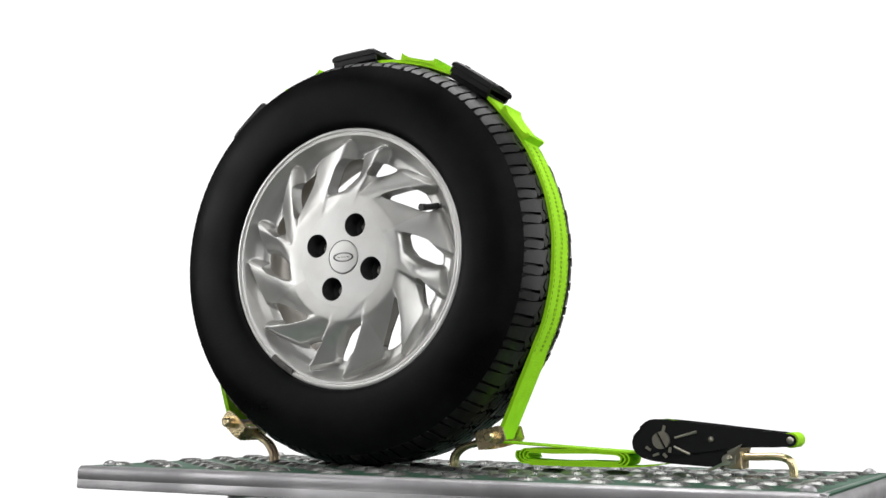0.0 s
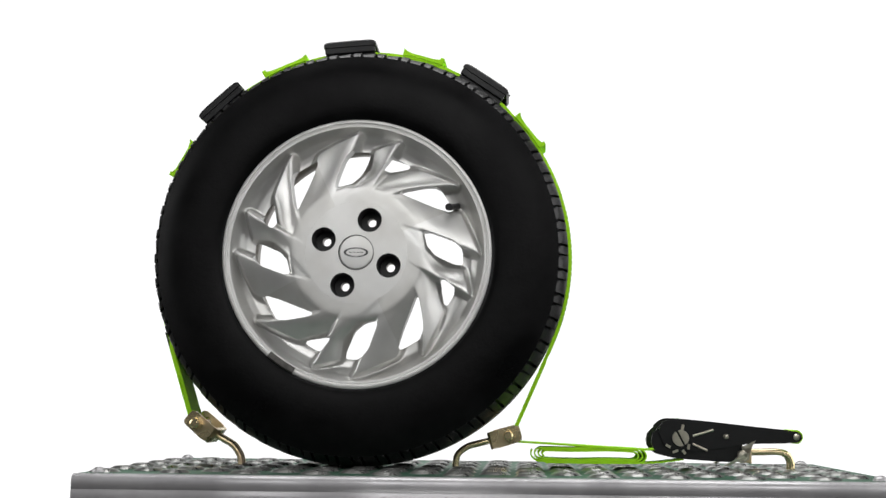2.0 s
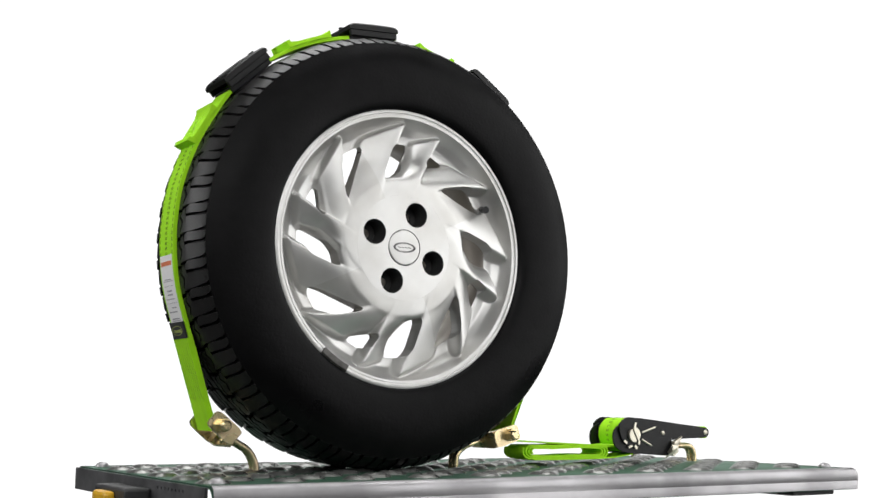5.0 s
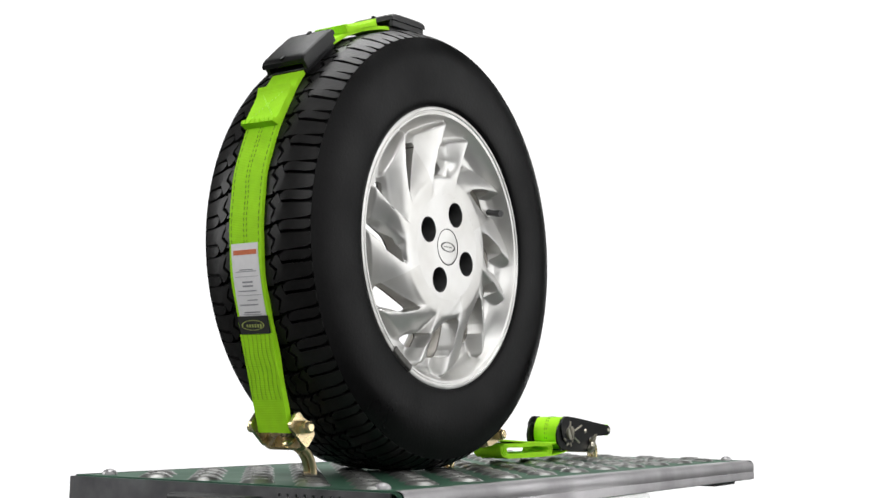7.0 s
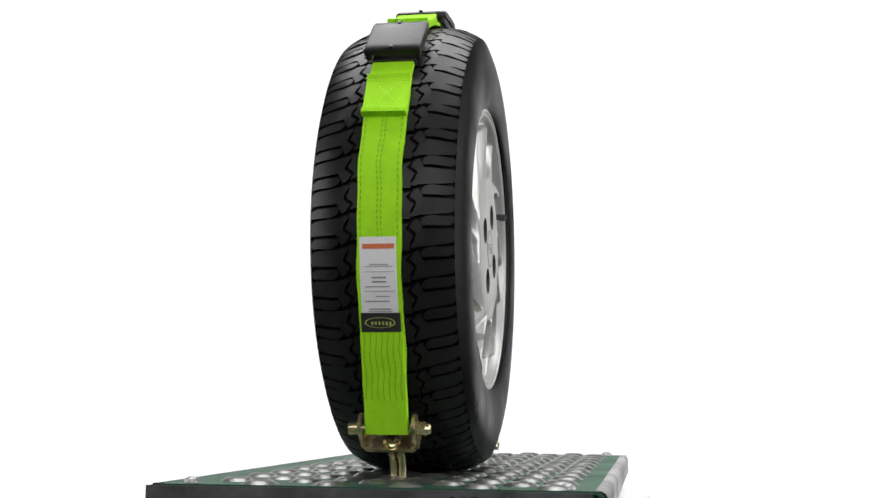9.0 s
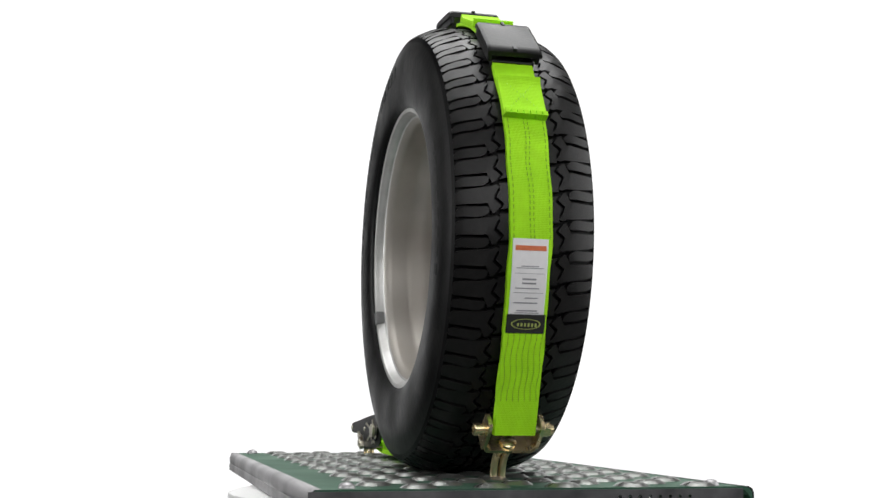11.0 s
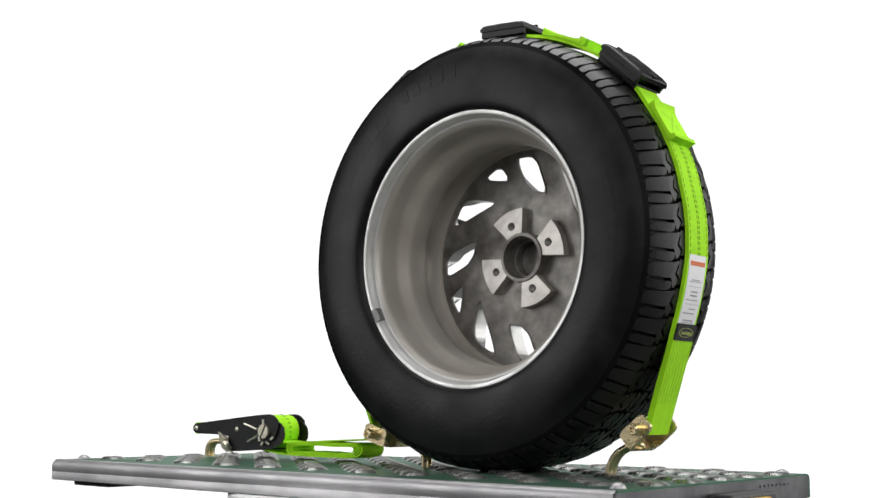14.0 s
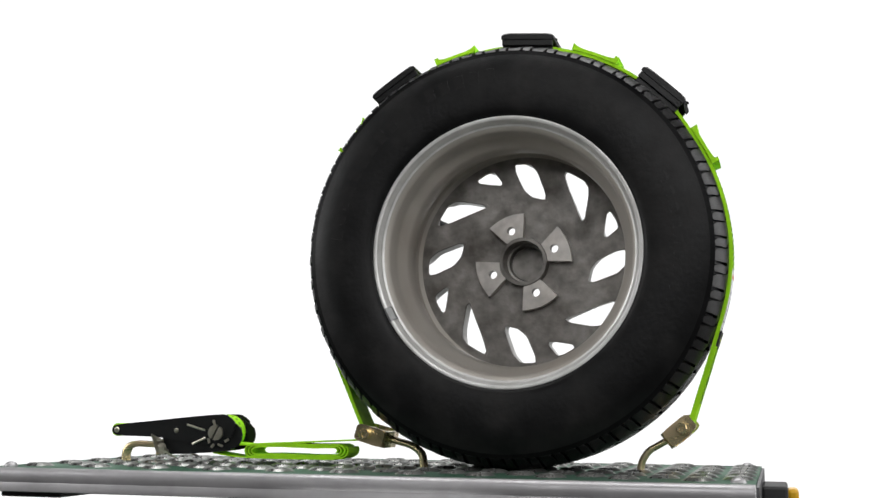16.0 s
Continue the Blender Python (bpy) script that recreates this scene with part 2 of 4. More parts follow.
def block(loops, side, bm=None, depth=0.0075):
    """One raised tread block from a loop of (arc metres, |y|)."""
    bm = bm or bmesh.new()
    for loop in loops:
        top, low = [], []
        for s, u in loop:
            y = side * u
            a, r = side * s / TREAD_R, tread_radius(y)
            top.append(bm.verts.new((r * math.sin(a), y, r * math.cos(a))))
            low.append(bm.verts.new(((r - depth) * math.sin(a), y * 1.01, (r - depth) * math.cos(a))))
        bmesh.ops.triangulate(bm, faces=[bm.faces.new(top)])
        n = len(top)
        for k in range(n):
            bm.faces.new((top[k], top[(k + 1) % n], low[(k + 1) % n], low[k]))
    return bm


def skew(loop):
    """Lets the cross grooves run slanting in a gentle S."""
    return [(s - 0.20 * (u - 0.06) + 0.0024 * math.sin((u - 0.02) * 120), u) for s, u in loop]


def tyre(wheel):
    carcass = [(0.2035, -0.086), (0.2065, -0.0920), (0.2085, -0.0955), (0.2130, -0.0982), (0.2200, -0.1000), (0.2300, -0.1014), (0.2420, -0.1022), (0.2520, -0.1026),
               (0.2640, -0.1024), (0.2740, -0.1015), (0.2800, -0.1007), (0.2840, -0.0999), (0.2885, -0.0988), (0.2930, -0.0975), (0.2975, -0.0959),
               (0.3020, -0.0942), (0.3056, -0.0928), (0.3084, -0.0917), (0.3080, -0.0905), (0.3075, -0.0885), (0.3090, -0.0840), (0.3112, -0.0760), (0.3145, -0.0660),
               (0.3172, -0.0520), (0.3184, -0.0400), (0.3186, 0.0)]
    prof = carcass + [(r, -y) for r, y in reversed(carcass[15:-1])]
    t = part("tyre", lathe(prof, 180), RUBBER, wheel, "black radial tyre with worn blocky tread", pose(0, 0.0, WZ), smooth=True)
    part("rear_sidewall", lathe([(r, -y) for r, y in reversed(carcass[:16])], 180), DUSTY, t, "dusty scuffed rear sidewall of the tyre", smooth=True)
    p = STEP * TREAD_R
    k = p / 0.0341          # the loops are drawn for a pitch of 34.1 mm
    tongue = [(0.0018, 0.0600), (0.0042, 0.0530), (0.0092, 0.0520), (0.0124, 0.0560), (0.0128, 0.0660), (0.0122, 0.0875), (0.0104, 0.0914), (0.0040, 0.0914), (0.0018, 0.0875)]
    shoulder = [(0.0162, 0.0560), (0.0140, 0.0495), (0.0085, 0.0470), (0.0020, 0.0490), (0.0016, 0.0440), (0.0070, 0.0375), (0.0118, 0.0420), (0.0175, 0.0470), (0.0235, 0.0440),
                (0.0285, 0.0385), (0.0324, 0.0440), (0.0326, 0.0875), (0.0310, 0.0914), (0.0180, 0.0914), (0.0162, 0.0875)]
    middle = [(0.0030, 0.0260), (0.0090, 0.0210), (0.0160, 0.0255), (0.0230, 0.0215), (0.0305, 0.0250), (0.0322, 0.0395), (0.0285, 0.0340), (0.0230, 0.0395), (0.0180, 0.0428),
              (0.0165, 0.0420), (0.0165, 0.0330), (0.0156, 0.0330), (0.0156, 0.0410), (0.0122, 0.0375), (0.0072, 0.0330), (0.0022, 0.0385)]
    hook = [(0.0020, 0.0110), (0.0300, 0.0110), (0.0320, 0.0210), (0.0240, 0.0180), (0.0165, 0.0220), (0.0095, 0.0175), (0.0030, 0.0215)]
    tongue, shoulder, middle, hook = ([(s * k, u) for s, u in loop] for loop in (tongue, shoulder, middle, hook))
    rows = []
    for side in (-1, 1):
        rows.append((block([skew(rounded(tongue, 1, 0.2)), skew(rounded(shoulder, 1, 0.12))], side), 0.0))
        rows.append((block([skew(rounded(middle, 1, 0.12)), skew(rounded(hook, 1, 0.2))], side), 0.0))
    centre = [(0.001, -0.008), (0.012, -0.0085), (0.016, -0.004), (p - 0.003, -0.0055), (p - 0.002, 0.007), (0.018, 0.0085), (0.013, 0.004), (0.001, 0.0065)]
    rows.append((block([centre], 1), 0.2))
    for bm, phase in rows:
        first = None
        for k in range(PITCHES):
            m = pose(0, 0, 0, 0, math.degrees(STEP * (k + phase)), 0)
            if first is None:
                first = part("tread_block", bm, TREAD, t, at=m, smooth=True)
            else:
                shared("tread_block", first, t, m)
    # raised moulding on the rear sidewall: plain bars in place of the lettering
    for side, groups in ((1, ((175, 8, 0.262), (30, 10, 0.266), (75, 5, 0.270))),):
        for mid, count, r in groups:
            first = None
            for k in range(count):
                m = pose(0, 0, 0, 0, -(mid + (k - (count - 1) / 2) * 5.2), 0)
                if first is None:
                    bm = lathe([(r - 0.011, side * 0.0990), (r - 0.010, side * 0.1029), (r, side * 0.1027), (r + 0.010, side * 0.1015), (r + 0.011, side * 0.0990)], 3, None, True, (-1.6, 1.6))
                    first = part("moulded_bar", bm, DUSTY, t, at=m)
                else:
                    shared("moulded_bar", first, t, m)
    return t


def turn(loop, quarter):
    for _ in range(quarter):
        loop = [(z, -x) for x, z in loop]
    return loop


def scaled(loop, k=PX, dx=0.0, dz=0.0):
    return [((x + dx) * k, (z + dz) * k) for x, z in loop]


WINDOWS = [     # the openings' outlines, in millimetres from the axle
    [(-32, 103), (-33, 112), (-20, 148), (-9, 160), (-1, 161.5), (16, 161), (15, 150), (2, 120), (-12, 108)],
    [(40, 128), (39, 134), (52, 150.5), (63, 148), (79, 138.5), (76, 133), (58, 130)],
    [(66, 92), (71, 97), (105, 103), (119, 103), (130, 97), (147, 68), (141, 65), (120, 71), (97, 80)],
]
# blades: the sharp edge and the soft edge, from the hub to the tip
BLADES = [
    ([(-54, 70), (-51, 84), (-47, 100), (-41, 120), (-29, 148), (-13, 184), (2, 219)], [(-87, 20), (-98, 44), (-104, 76), (-96, 106), (-83, 140), (-77, 165), (-72, 187)]),
    ([(10, 89), (20, 104), (31, 124), (40, 140), (48, 154), (62, 180), (75, 200)], [(-26, 87), (-13, 106), (0, 124), (14, 140), (24, 154), (28, 170), (30, 191)]),
    ([(-14, 88), (12, 93), (40, 101), (70, 109), (100, 116), (147, 121), (178, 122)], [(-44, 78), (-22, 102), (4, 118), (30, 131), (54, 140), (84, 147), (108, 155)]),
]


def catmull(pts, n):
    """A smooth curve of n points through pts."""
    out = []
    m = len(pts) - 1
    for i in range(n):
        f = i / (n - 1) * m
        k = min(int(f), m - 1)
        f -= k
        p0, p1, p2, p3 = (Vector(pts[max(0, min(m, k + d))]) for d in (-1, 0, 1, 2))
        q = 0.5 * ((2 * p1) + (p2 - p0) * f + (2 * p0 - 5 * p1 + 4 * p2 - p3) * f * f + (3 * p1 - p0 - 3 * p2 + p3) * f ** 3)
        out.append((q.x, q.y))
    return out


def blade_samples(sharp, soft, n=60, across=18):
    """Points over one blade, with the height of its surface: crisp along the sharp edge, rolling off to the soft edge."""
    e, l = np.array(catmull(scaled(sharp), n)), np.array(catmull(scaled(soft), n))
    f = np.linspace(0, 1, n)[:, None]
    u = np.linspace(0, 1, across)[None, :]
    crest = -0.0949 + 0.0046 * np.clip((f - 0.25) / 0.75, 0, 1) ** 1.2
    g = np.clip((f - 0.14) / 0.60, 0, 1)
    fall = g * g * (3 - 2 * g)
    high = crest + (0.0150 * fall) * u ** 1.7
    steep = np.where(u < 0.10, 5.5, 1.7) * np.ones_like(f)
    steep = np.where(f > 0.97, 4.5, steep)
    pts = e[:, None, :] + (l - e)[:, None, :] * u[:, :, None]
    return pts.reshape(-1, 2), high.reshape(-1), steep.reshape(-1)


def floor_height(r):
    return np.interp(r, [0.0, 0.166, 0.176, 0.1860, 0.1920, 0.1946], [-0.0646, -0.0646, -0.0668, -0.0745, -0.0840, -0.0900])


def face_heights(x, z):
    """The height of the rim's front over its plan, and the blade that owns each point (0, 1, 2 in this quarter)."""
    r = np.hypot(x, z)
    base = floor_height(r)
    hub = -0.0950 + 0.014 * np.log1p(np.exp((r - 0.1085) / 0.0022)) + 1.2 * np.clip(r - 0.0800, 0, None) ** 2
    tops, owner = [np.minimum(hub, 0.0)], []
    near = []
    for q in (-1, 0, 1):
        for k, (sharp, soft) in enumerate(BLADES):
            pts, high, steep = blade_samples(turn(sharp, q % 4), turn(soft, q % 4))
            d, top = np.empty(len(x)), np.empty(len(x))
            for a in range(0, len(x), 4000):
                b = slice(a, a + 4000)
                d2 = (x[b, None] - pts[None, :, 0]) ** 2 + (z[b, None] - pts[None, :, 1]) ** 2
                low2 = d2.min(1)
                wt = np.exp(-(d2 - low2[:, None]) / (2 * 0.0017 ** 2))
                wt /= wt.sum(1)[:, None]
                d[b] = np.sqrt(low2)
                off = np.clip(d[b] - 0.0012, 0, None)
                top[b] = wt @ high + (wt @ steep) * off * off / (off + 0.0015)
            tops.append(top)
            near.append(d)
            owner.append(k)
    tops = np.array(tops)
    sharpness = 900.0
    low = tops.min(0)
    blend = low - np.log(np.exp(-sharpness * (tops - low)).sum(0)) / sharpness
    over = blend + 0.0951
    h = np.minimum(-0.0957 + 0.0016 * np.logaddexp(0, over / 0.0016), base)
    w = np.clip((r - 0.0785) / 0.007, 0, 1)
    w = w * w * (3 - 2 * w)
    h = -0.0950 * (1 - w) + h * w
    which = np.array(owner)[np.array(near).argmin(0)]
    return h, which


def inside(loop, x, z):
    hit = np.zeros(len(x), bool)
    for (ax, az), (bx, bz) in zip(loop, loop[1:] + loop[:1]):
        cross = ((az > z) != (bz > z)) & (x < (bx - ax) * (z - az) / (bz - az + 1e-12) + ax)
        hit ^= cross
    return hit


def snap(loop, px, pz):
    """The point of a closed loop nearest to (px, pz)."""
    best = None
    for (ax, az), (bx, bz) in zip(loop, loop[1:] + loop[:1]):
        dx, dz = bx - ax, bz - az
        t = max(0, min(1, ((px - ax) * dx + (pz - az) * dz) / (dx * dx + dz * dz + 1e-15)))
        qx, qz = ax + dx * t, az + dz * t
        d = (qx - px) ** 2 + (qz - pz) ** 2
        if best is None or d < best[0]:
            best = (d, qx, qz)
    return best[1], best[2]


def face_quarter(holes, rings=104, spans=200):
    """One quarter of the rim's front as three meshes, one a blade with its share of the hub's edge and of the well."""
    rs = np.concatenate([np.linspace(0.0785, 0.0985, 18), np.linspace(0.0996, 0.1946, rings - 18)])
    start = radians(25)
    th = start + np.linspace(0, math.pi / 2, spans + 1)
    rr, tt = np.meshgrid(rs, th, indexing="ij")
    x, z = (rr * np.cos(tt)).reshape(-1), (rr * np.sin(tt)).reshape(-1)
    n1 = spans + 1
    idx = np.arange(rings * n1).reshape(rings, n1)
    quads = np.stack([idx[:-1, :-1], idx[1:, :-1], idx[1:, 1:], idx[:-1, 1:]], -1).reshape(-1, 4)
    cx, cz = x[quads].mean(1), z[quads].mean(1)
    cut = np.full(len(quads), -1)
    for k, loop in enumerate(holes):
        cut[inside(loop, cx, cz)] = k
    keep = quads[cut < 0]
    # pull the rim of each opening onto its outline
    for k in range(len(holes)):
        gone = set(quads[cut == k].reshape(-1).tolist())
        for v in gone & set(keep.reshape(-1).tolist()):
            x[v], z[v] = snap(holes[k], x[v], z[v])
    h, _ = face_heights(x, z)
    grid = h.reshape(rings, n1)[:, :-1]
    for _ in range(4):
        inner = 0.5 * grid + 0.25 * (np.roll(grid, 1, 1) + np.roll(grid, -1, 1))
        inner[1:-1] = 0.5 * inner[1:-1] + 0.25 * (inner[2:] + inner[:-2])
        inner[0], inner[-1] = grid[0], grid[-1]
        grid = inner
    h = np.concatenate([grid, grid[:, :1]], 1).reshape(-1)
    _, which = face_heights(x[keep].mean(1), z[keep].mean(1))
    # one field of normals over the whole face, so that neighbouring blades meet without a seam
    field = np.stack([x, h, z], 1).reshape(rings, n1, 3)
    before = np.stack([field[:, -2, 2], field[:, -2, 1], -field[:, -2, 0]], 1)
    after = np.stack([-field[:, 1, 2], field[:, 1, 1], field[:, 1, 0]], 1)
    wide = np.concatenate([before[:, None], field, after[:, None]], 1)
    along, across = np.gradient(field, axis=0), wide[:, 2:] - wide[:, :-2]
    normals = np.cross(along, across).reshape(-1, 3)
    normals /= np.linalg.norm(normals, axis=1)[:, None] + 1e-12
    meshes = []
    edges_gone = {}
    for q in quads[cut >= 0].tolist():
        for a, b in zip(q, q[1:] + q[:1]):
            edges_gone[(b, a)] = True
    for k in range(3):
        verts, faces, ways, made = [], [], [], {}

        def vert(v, where):
            if (v, where) not in made:
                made[(v, where)] = len(verts)
                verts.append((x[v], -0.0640 if where == "back" else h[v], z[v]))
                ways.append(tuple(normals[v]) if where == "front" else (0.0, 0.0, 0.0))
            return made[(v, where)]
        for q in keep[which == k].tolist():
            faces.append([vert(v, "front") for v in q])
            for a, b in zip(q, q[1:] + q[:1]):
                if (a, b) in edges_gone and abs(h[a] + 0.0640) > 0.0003:
                    faces.append([vert(b, "wall"), vert(a, "wall"), vert(a, "back"), vert(b, "back")])
        me = bpy.data.meshes.new("spoke")
        me.from_pydata(verts, [], faces)
        me.polygons.foreach_set("use_smooth", [True] * len(me.polygons))
        me.normals_split_custom_set_from_vertices(ways)
        me.materials.append(SILVER)
        meshes.append(me)
    return meshes


def window_loop(w, grow=1.08, move=1.005):
    cx, cz = sum(p[0] for p in w) / len(w), sum(p[1] for p in w) / len(w)
    grown = [(cx * move + (x - cx) * grow, cz * move + (z - cz) * grow) for x, z in w]
    return rounded(scaled(grown, 0.001), 1, 0.14)


def rim(wheel):
    up = pose(0, 0, WZ)
    holes = [turn(window_loop(w), q) for q in range(4) for w in WINDOWS]
    lugs = [(0.054 * math.cos(radians(23.07 + 45 + 90 * k)), 0.054 * math.sin(radians(23.07 + 45 + 90 * k))) for k in range(4)]
    fronts = [turn(window_loop(w, 1.03, 1.0), q) for q in range(4) for w in WINDOWS]
    body = part("rim", lathe([(0.2020, -0.0925), (0.1998, -0.0922), (0.1990, -0.0932), (0.1962, -0.0930), (0.1946, -0.0900)], 144), SILVER, wheel,
                "silver painted alloy rim with twelve swirling blades", up, smooth=True)
    # raw back of the face, its openings widening to the rear
    bm = bmesh.new()
    edges, rows = [], []
    for loop in (circle(0.183, 96), circle(0.079, 48), *holes):
        vs = [bm.verts.new((x, -0.0630, z)) for x, z in loop]
        rows.append(vs)
        edges += [bm.edges.new((a, b)) for a, b in zip(vs, vs[1:] + vs[:1])]
    bmesh.ops.triangle_fill(bm, edges=edges, use_beauty=True)
    for vs, loop in zip(rows[2:], fronts):
        ws = [bm.verts.new((x, -0.0642, z)) for x, z in loop]
        for k in range(len(vs)):
            m = (k + 1) % len(vs)
            bm.faces.new((vs[k], vs[m], ws[m], ws[k]))
    part("face_web", bm, CAST, body, "raw grey cast back of the rim")
    # hub: a flat face with four lug pockets
    bm = sheet([circle(0.0785, 72), *[circle(0.0187, 28, x, z) for x, z in lugs], circle(0.0272, 40)], -0.0950, -0.0945, open_back=True)
    part("hub", bm, SILVER, body, smooth=True)
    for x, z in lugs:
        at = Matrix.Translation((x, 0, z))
        # The pocket's shade is put into its colour; the metal inside is silvery.
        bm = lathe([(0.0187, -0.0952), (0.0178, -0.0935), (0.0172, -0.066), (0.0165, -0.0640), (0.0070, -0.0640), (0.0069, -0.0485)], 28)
        part("lug_pocket", bm, POCKET_SHADE, body, "recessed lug hole with its shade put into a near-black colour", at, smooth=True)
    cap = part("centre_cap", lathe([(0.0, -0.0954), (0.0238, -0.0954), (0.0252, -0.0953), (0.0262, -0.0948), (0.0264, -0.088)], 48), SILVER, body, "round silver centre cap with an oval emblem", smooth=True)
    bm = lathe([(0.0264, -0.0954), (0.0273, -0.0954), (0.0273, -0.0900), (0.0264, -0.0900)], 48, closed=True)
    part("cap_gap", bm, ENGRAVE, body)
    bm = bmesh.new()
    for a, b in ((0.0190, 0.0076), (0.0172, 0.0062)):
        ring = [[bm.verts.new((k * a * math.cos(t), -0.0956, k * b * math.sin(t))) for k in (1.0, 0.88)] for t in [2 * math.pi * i / 40 for i in range(40)]]
        for p, q in zip(ring, ring[1:] + ring[:1]):
            bm.faces.new((p[0], p[1], q[1], q[0]))
    for x, w, h in ((-0.0085, 0.0045, 0.0012), (-0.0025, 0.0048, 0.001), (0.0032, 0.004, 0.001), (0.0086, 0.0045, 0.0012)):
        box(w, 0.0004, h, pose(x, -0.0955, 0, 0, 12, 0), bm)
    part("oval_emblem", bm, ENGRAVE, body, "plain oval emblem outline")
    # blades, three kinds in each quarter
    for me in face_quarter(fronts):
        for q in range(4):
            spoke = new("spoke", me)
            spoke.parent = body
            spoke.matrix_basis = pose(0, 0, 0, 0, 90 * q, 0)
    # front lip and the well behind it
    part("front_lip", lathe([(0.2035, -0.080), (0.2075, -0.0865), (0.2085, -0.0905), (0.2075, -0.0935), (0.2052, -0.0948), (0.2030, -0.0945), (0.2020, -0.0925)], 144), LIP, body,
         "bright machined rim lip", smooth=True)
    # barrel and rear lip
    part("barrel", lathe([(0.172, -0.0632), (0.180, -0.0620), (0.1842, -0.054), (0.1835, -0.036), (0.1790, -0.028), (0.1725, -0.020), (0.1705, -0.008), (0.1710, 0.014), (0.1750, 0.024),
                          (0.1840, 0.034), (0.1862, 0.044), (0.1868, 0.066), (0.1885, 0.074), (0.1935, 0.0785)], 144), BARREL, body, "stained bare inner barrel of the rim", smooth=True)
    part("rear_lip", lathe([(0.1935, 0.0785), (0.1965, 0.0800), (0.1980, 0.0860), (0.2000, 0.0885), (0.2010, 0.0915), (0.2040, 0.0930), (0.2068, 0.0925), (0.2080, 0.0900), (0.2075, 0.0860), (0.2035, 0.080)], 144), LIP, body,
         "scuffed rear rim lip", smooth=True)
    # mounting pads round the hub bore
    part("back_hub", lathe([(0.0400, -0.0633), (0.0385, -0.0455), (0.0335, -0.0450), (0.0325, -0.052), (0.0315, -0.072), (0.0285, -0.0725), (0.0275, -0.090), (0.0, -0.090)], 64),
         CAST, body, "dark cast hub bore seen from behind", smooth=True)
    part("back_disc", sheet([circle(0.0795, 48), circle(0.0398, 40), *[circle(0.0068, 18, x, z) for x, z in lugs]], -0.0645, -0.0630, open_front=True), CAST, body, "raw cast disc round the hub bore")
    for k, (x, z) in enumerate(lugs):
        a = math.atan2(z, x)
        fan = [(0.0395 * math.cos(a + d), 0.0395 * math.sin(a + d)) for d in (-0.37, -0.12, 0.12, 0.37)]
        fan += [(0.0785 * math.cos(a + d), 0.0785 * math.sin(a + d)) for d in (0.40, 0.34, 0.17, 0.0, -0.17, -0.34, -0.40)]
        part("mounting_pad", sheet([fan, circle(0.0068, 18, x, z)], -0.0633, -0.0480, open_front=True), PAD_FACE, body, "machined fan-shaped mounting pad with a lug hole")
    # casting ribs on the back beside the windows
    for q in range(4):
        bm = bmesh.new()
        for w in WINDOWS:
            lo = turn(window_loop(w), q)
            cx, cz = sum(p[0] for p in lo) / len(lo), sum(p[1] for p in lo) / len(lo)
            big = [(cx + (x - cx) * 1.10 + 0, cz + (z - cz) * 1.10) for x, z in lo]
            sheet([big, lo], -0.0633, -0.0612, bm, open_front=True)
        part("window_rim", bm, CAST, body)
    # valve stem
    a = radians(26)
    d = Vector((math.cos(a), 0, math.sin(a)))
    bm = tube([d * 0.172 + Vector((0, -0.070, 0)), d * 0.166 + Vector((0, -0.079, 0)), d * 0.1605 + Vector((0, -0.090, 0)), d * 0.158 + Vector((0, -0.097, 0))], 0.0048, 12)
    tube([d * 0.160 + Vector((0, -0.092, 0)), d * 0.1573 + Vector((0, -0.101, 0))], 0.0056, 12, bm)
    part("valve_stem", bm, BLACKPL, body, "black rubber valve stem", smooth=True)
    # balance weights
    for a0, a1, y, r, mat in ((-130, -117, -0.0952, 0.2015, GRIME),):
        bm = lathe([(r - 0.004, y + 0.003), (r - 0.004, y - 0.0015), (r + 0.004, y - 0.002), (r + 0.0062, y + 0.0005)], 8, closed=True, arc=(a0, a1))
        part("balance_weight", bm, mat, body, "dark scuffed clip-on balance weight")
    bm = lathe([(0.1955, 0.081), (0.1955, 0.0925), (0.2035, 0.0952), (0.2088, 0.0925), (0.2088, 0.088)], 6, closed=True, arc=(-30.5, -24.5))
    part("balance_weight", bm, CLIP, body, "grey clip-on balance weight")
    return body


def build_wheel():
    wheel = empty("car_wheel", pose(WX, 0, 0), "black car tyre on a silver alloy rim, standing on the deck", "car wheel")
    tyre(wheel)
    rim(wheel)
    return riding(wheel)


build_wheel()

# ---- the tie-down strap over the tyre ----
BOLT_L, BOLT_R = (-0.3775, 0.0570), (0.1085, 0.0418)


def strap_radius(deg):
    """The strap lifts off the tread where it runs through the pads."""
    rise = max(0.0, min(1.0, (deg - 40) / 14)) * max(0.0, min(1.0, (148 - deg) / 14))
    return 0.3284 + 0.0046 * rise * rise * (3 - 2 * rise)


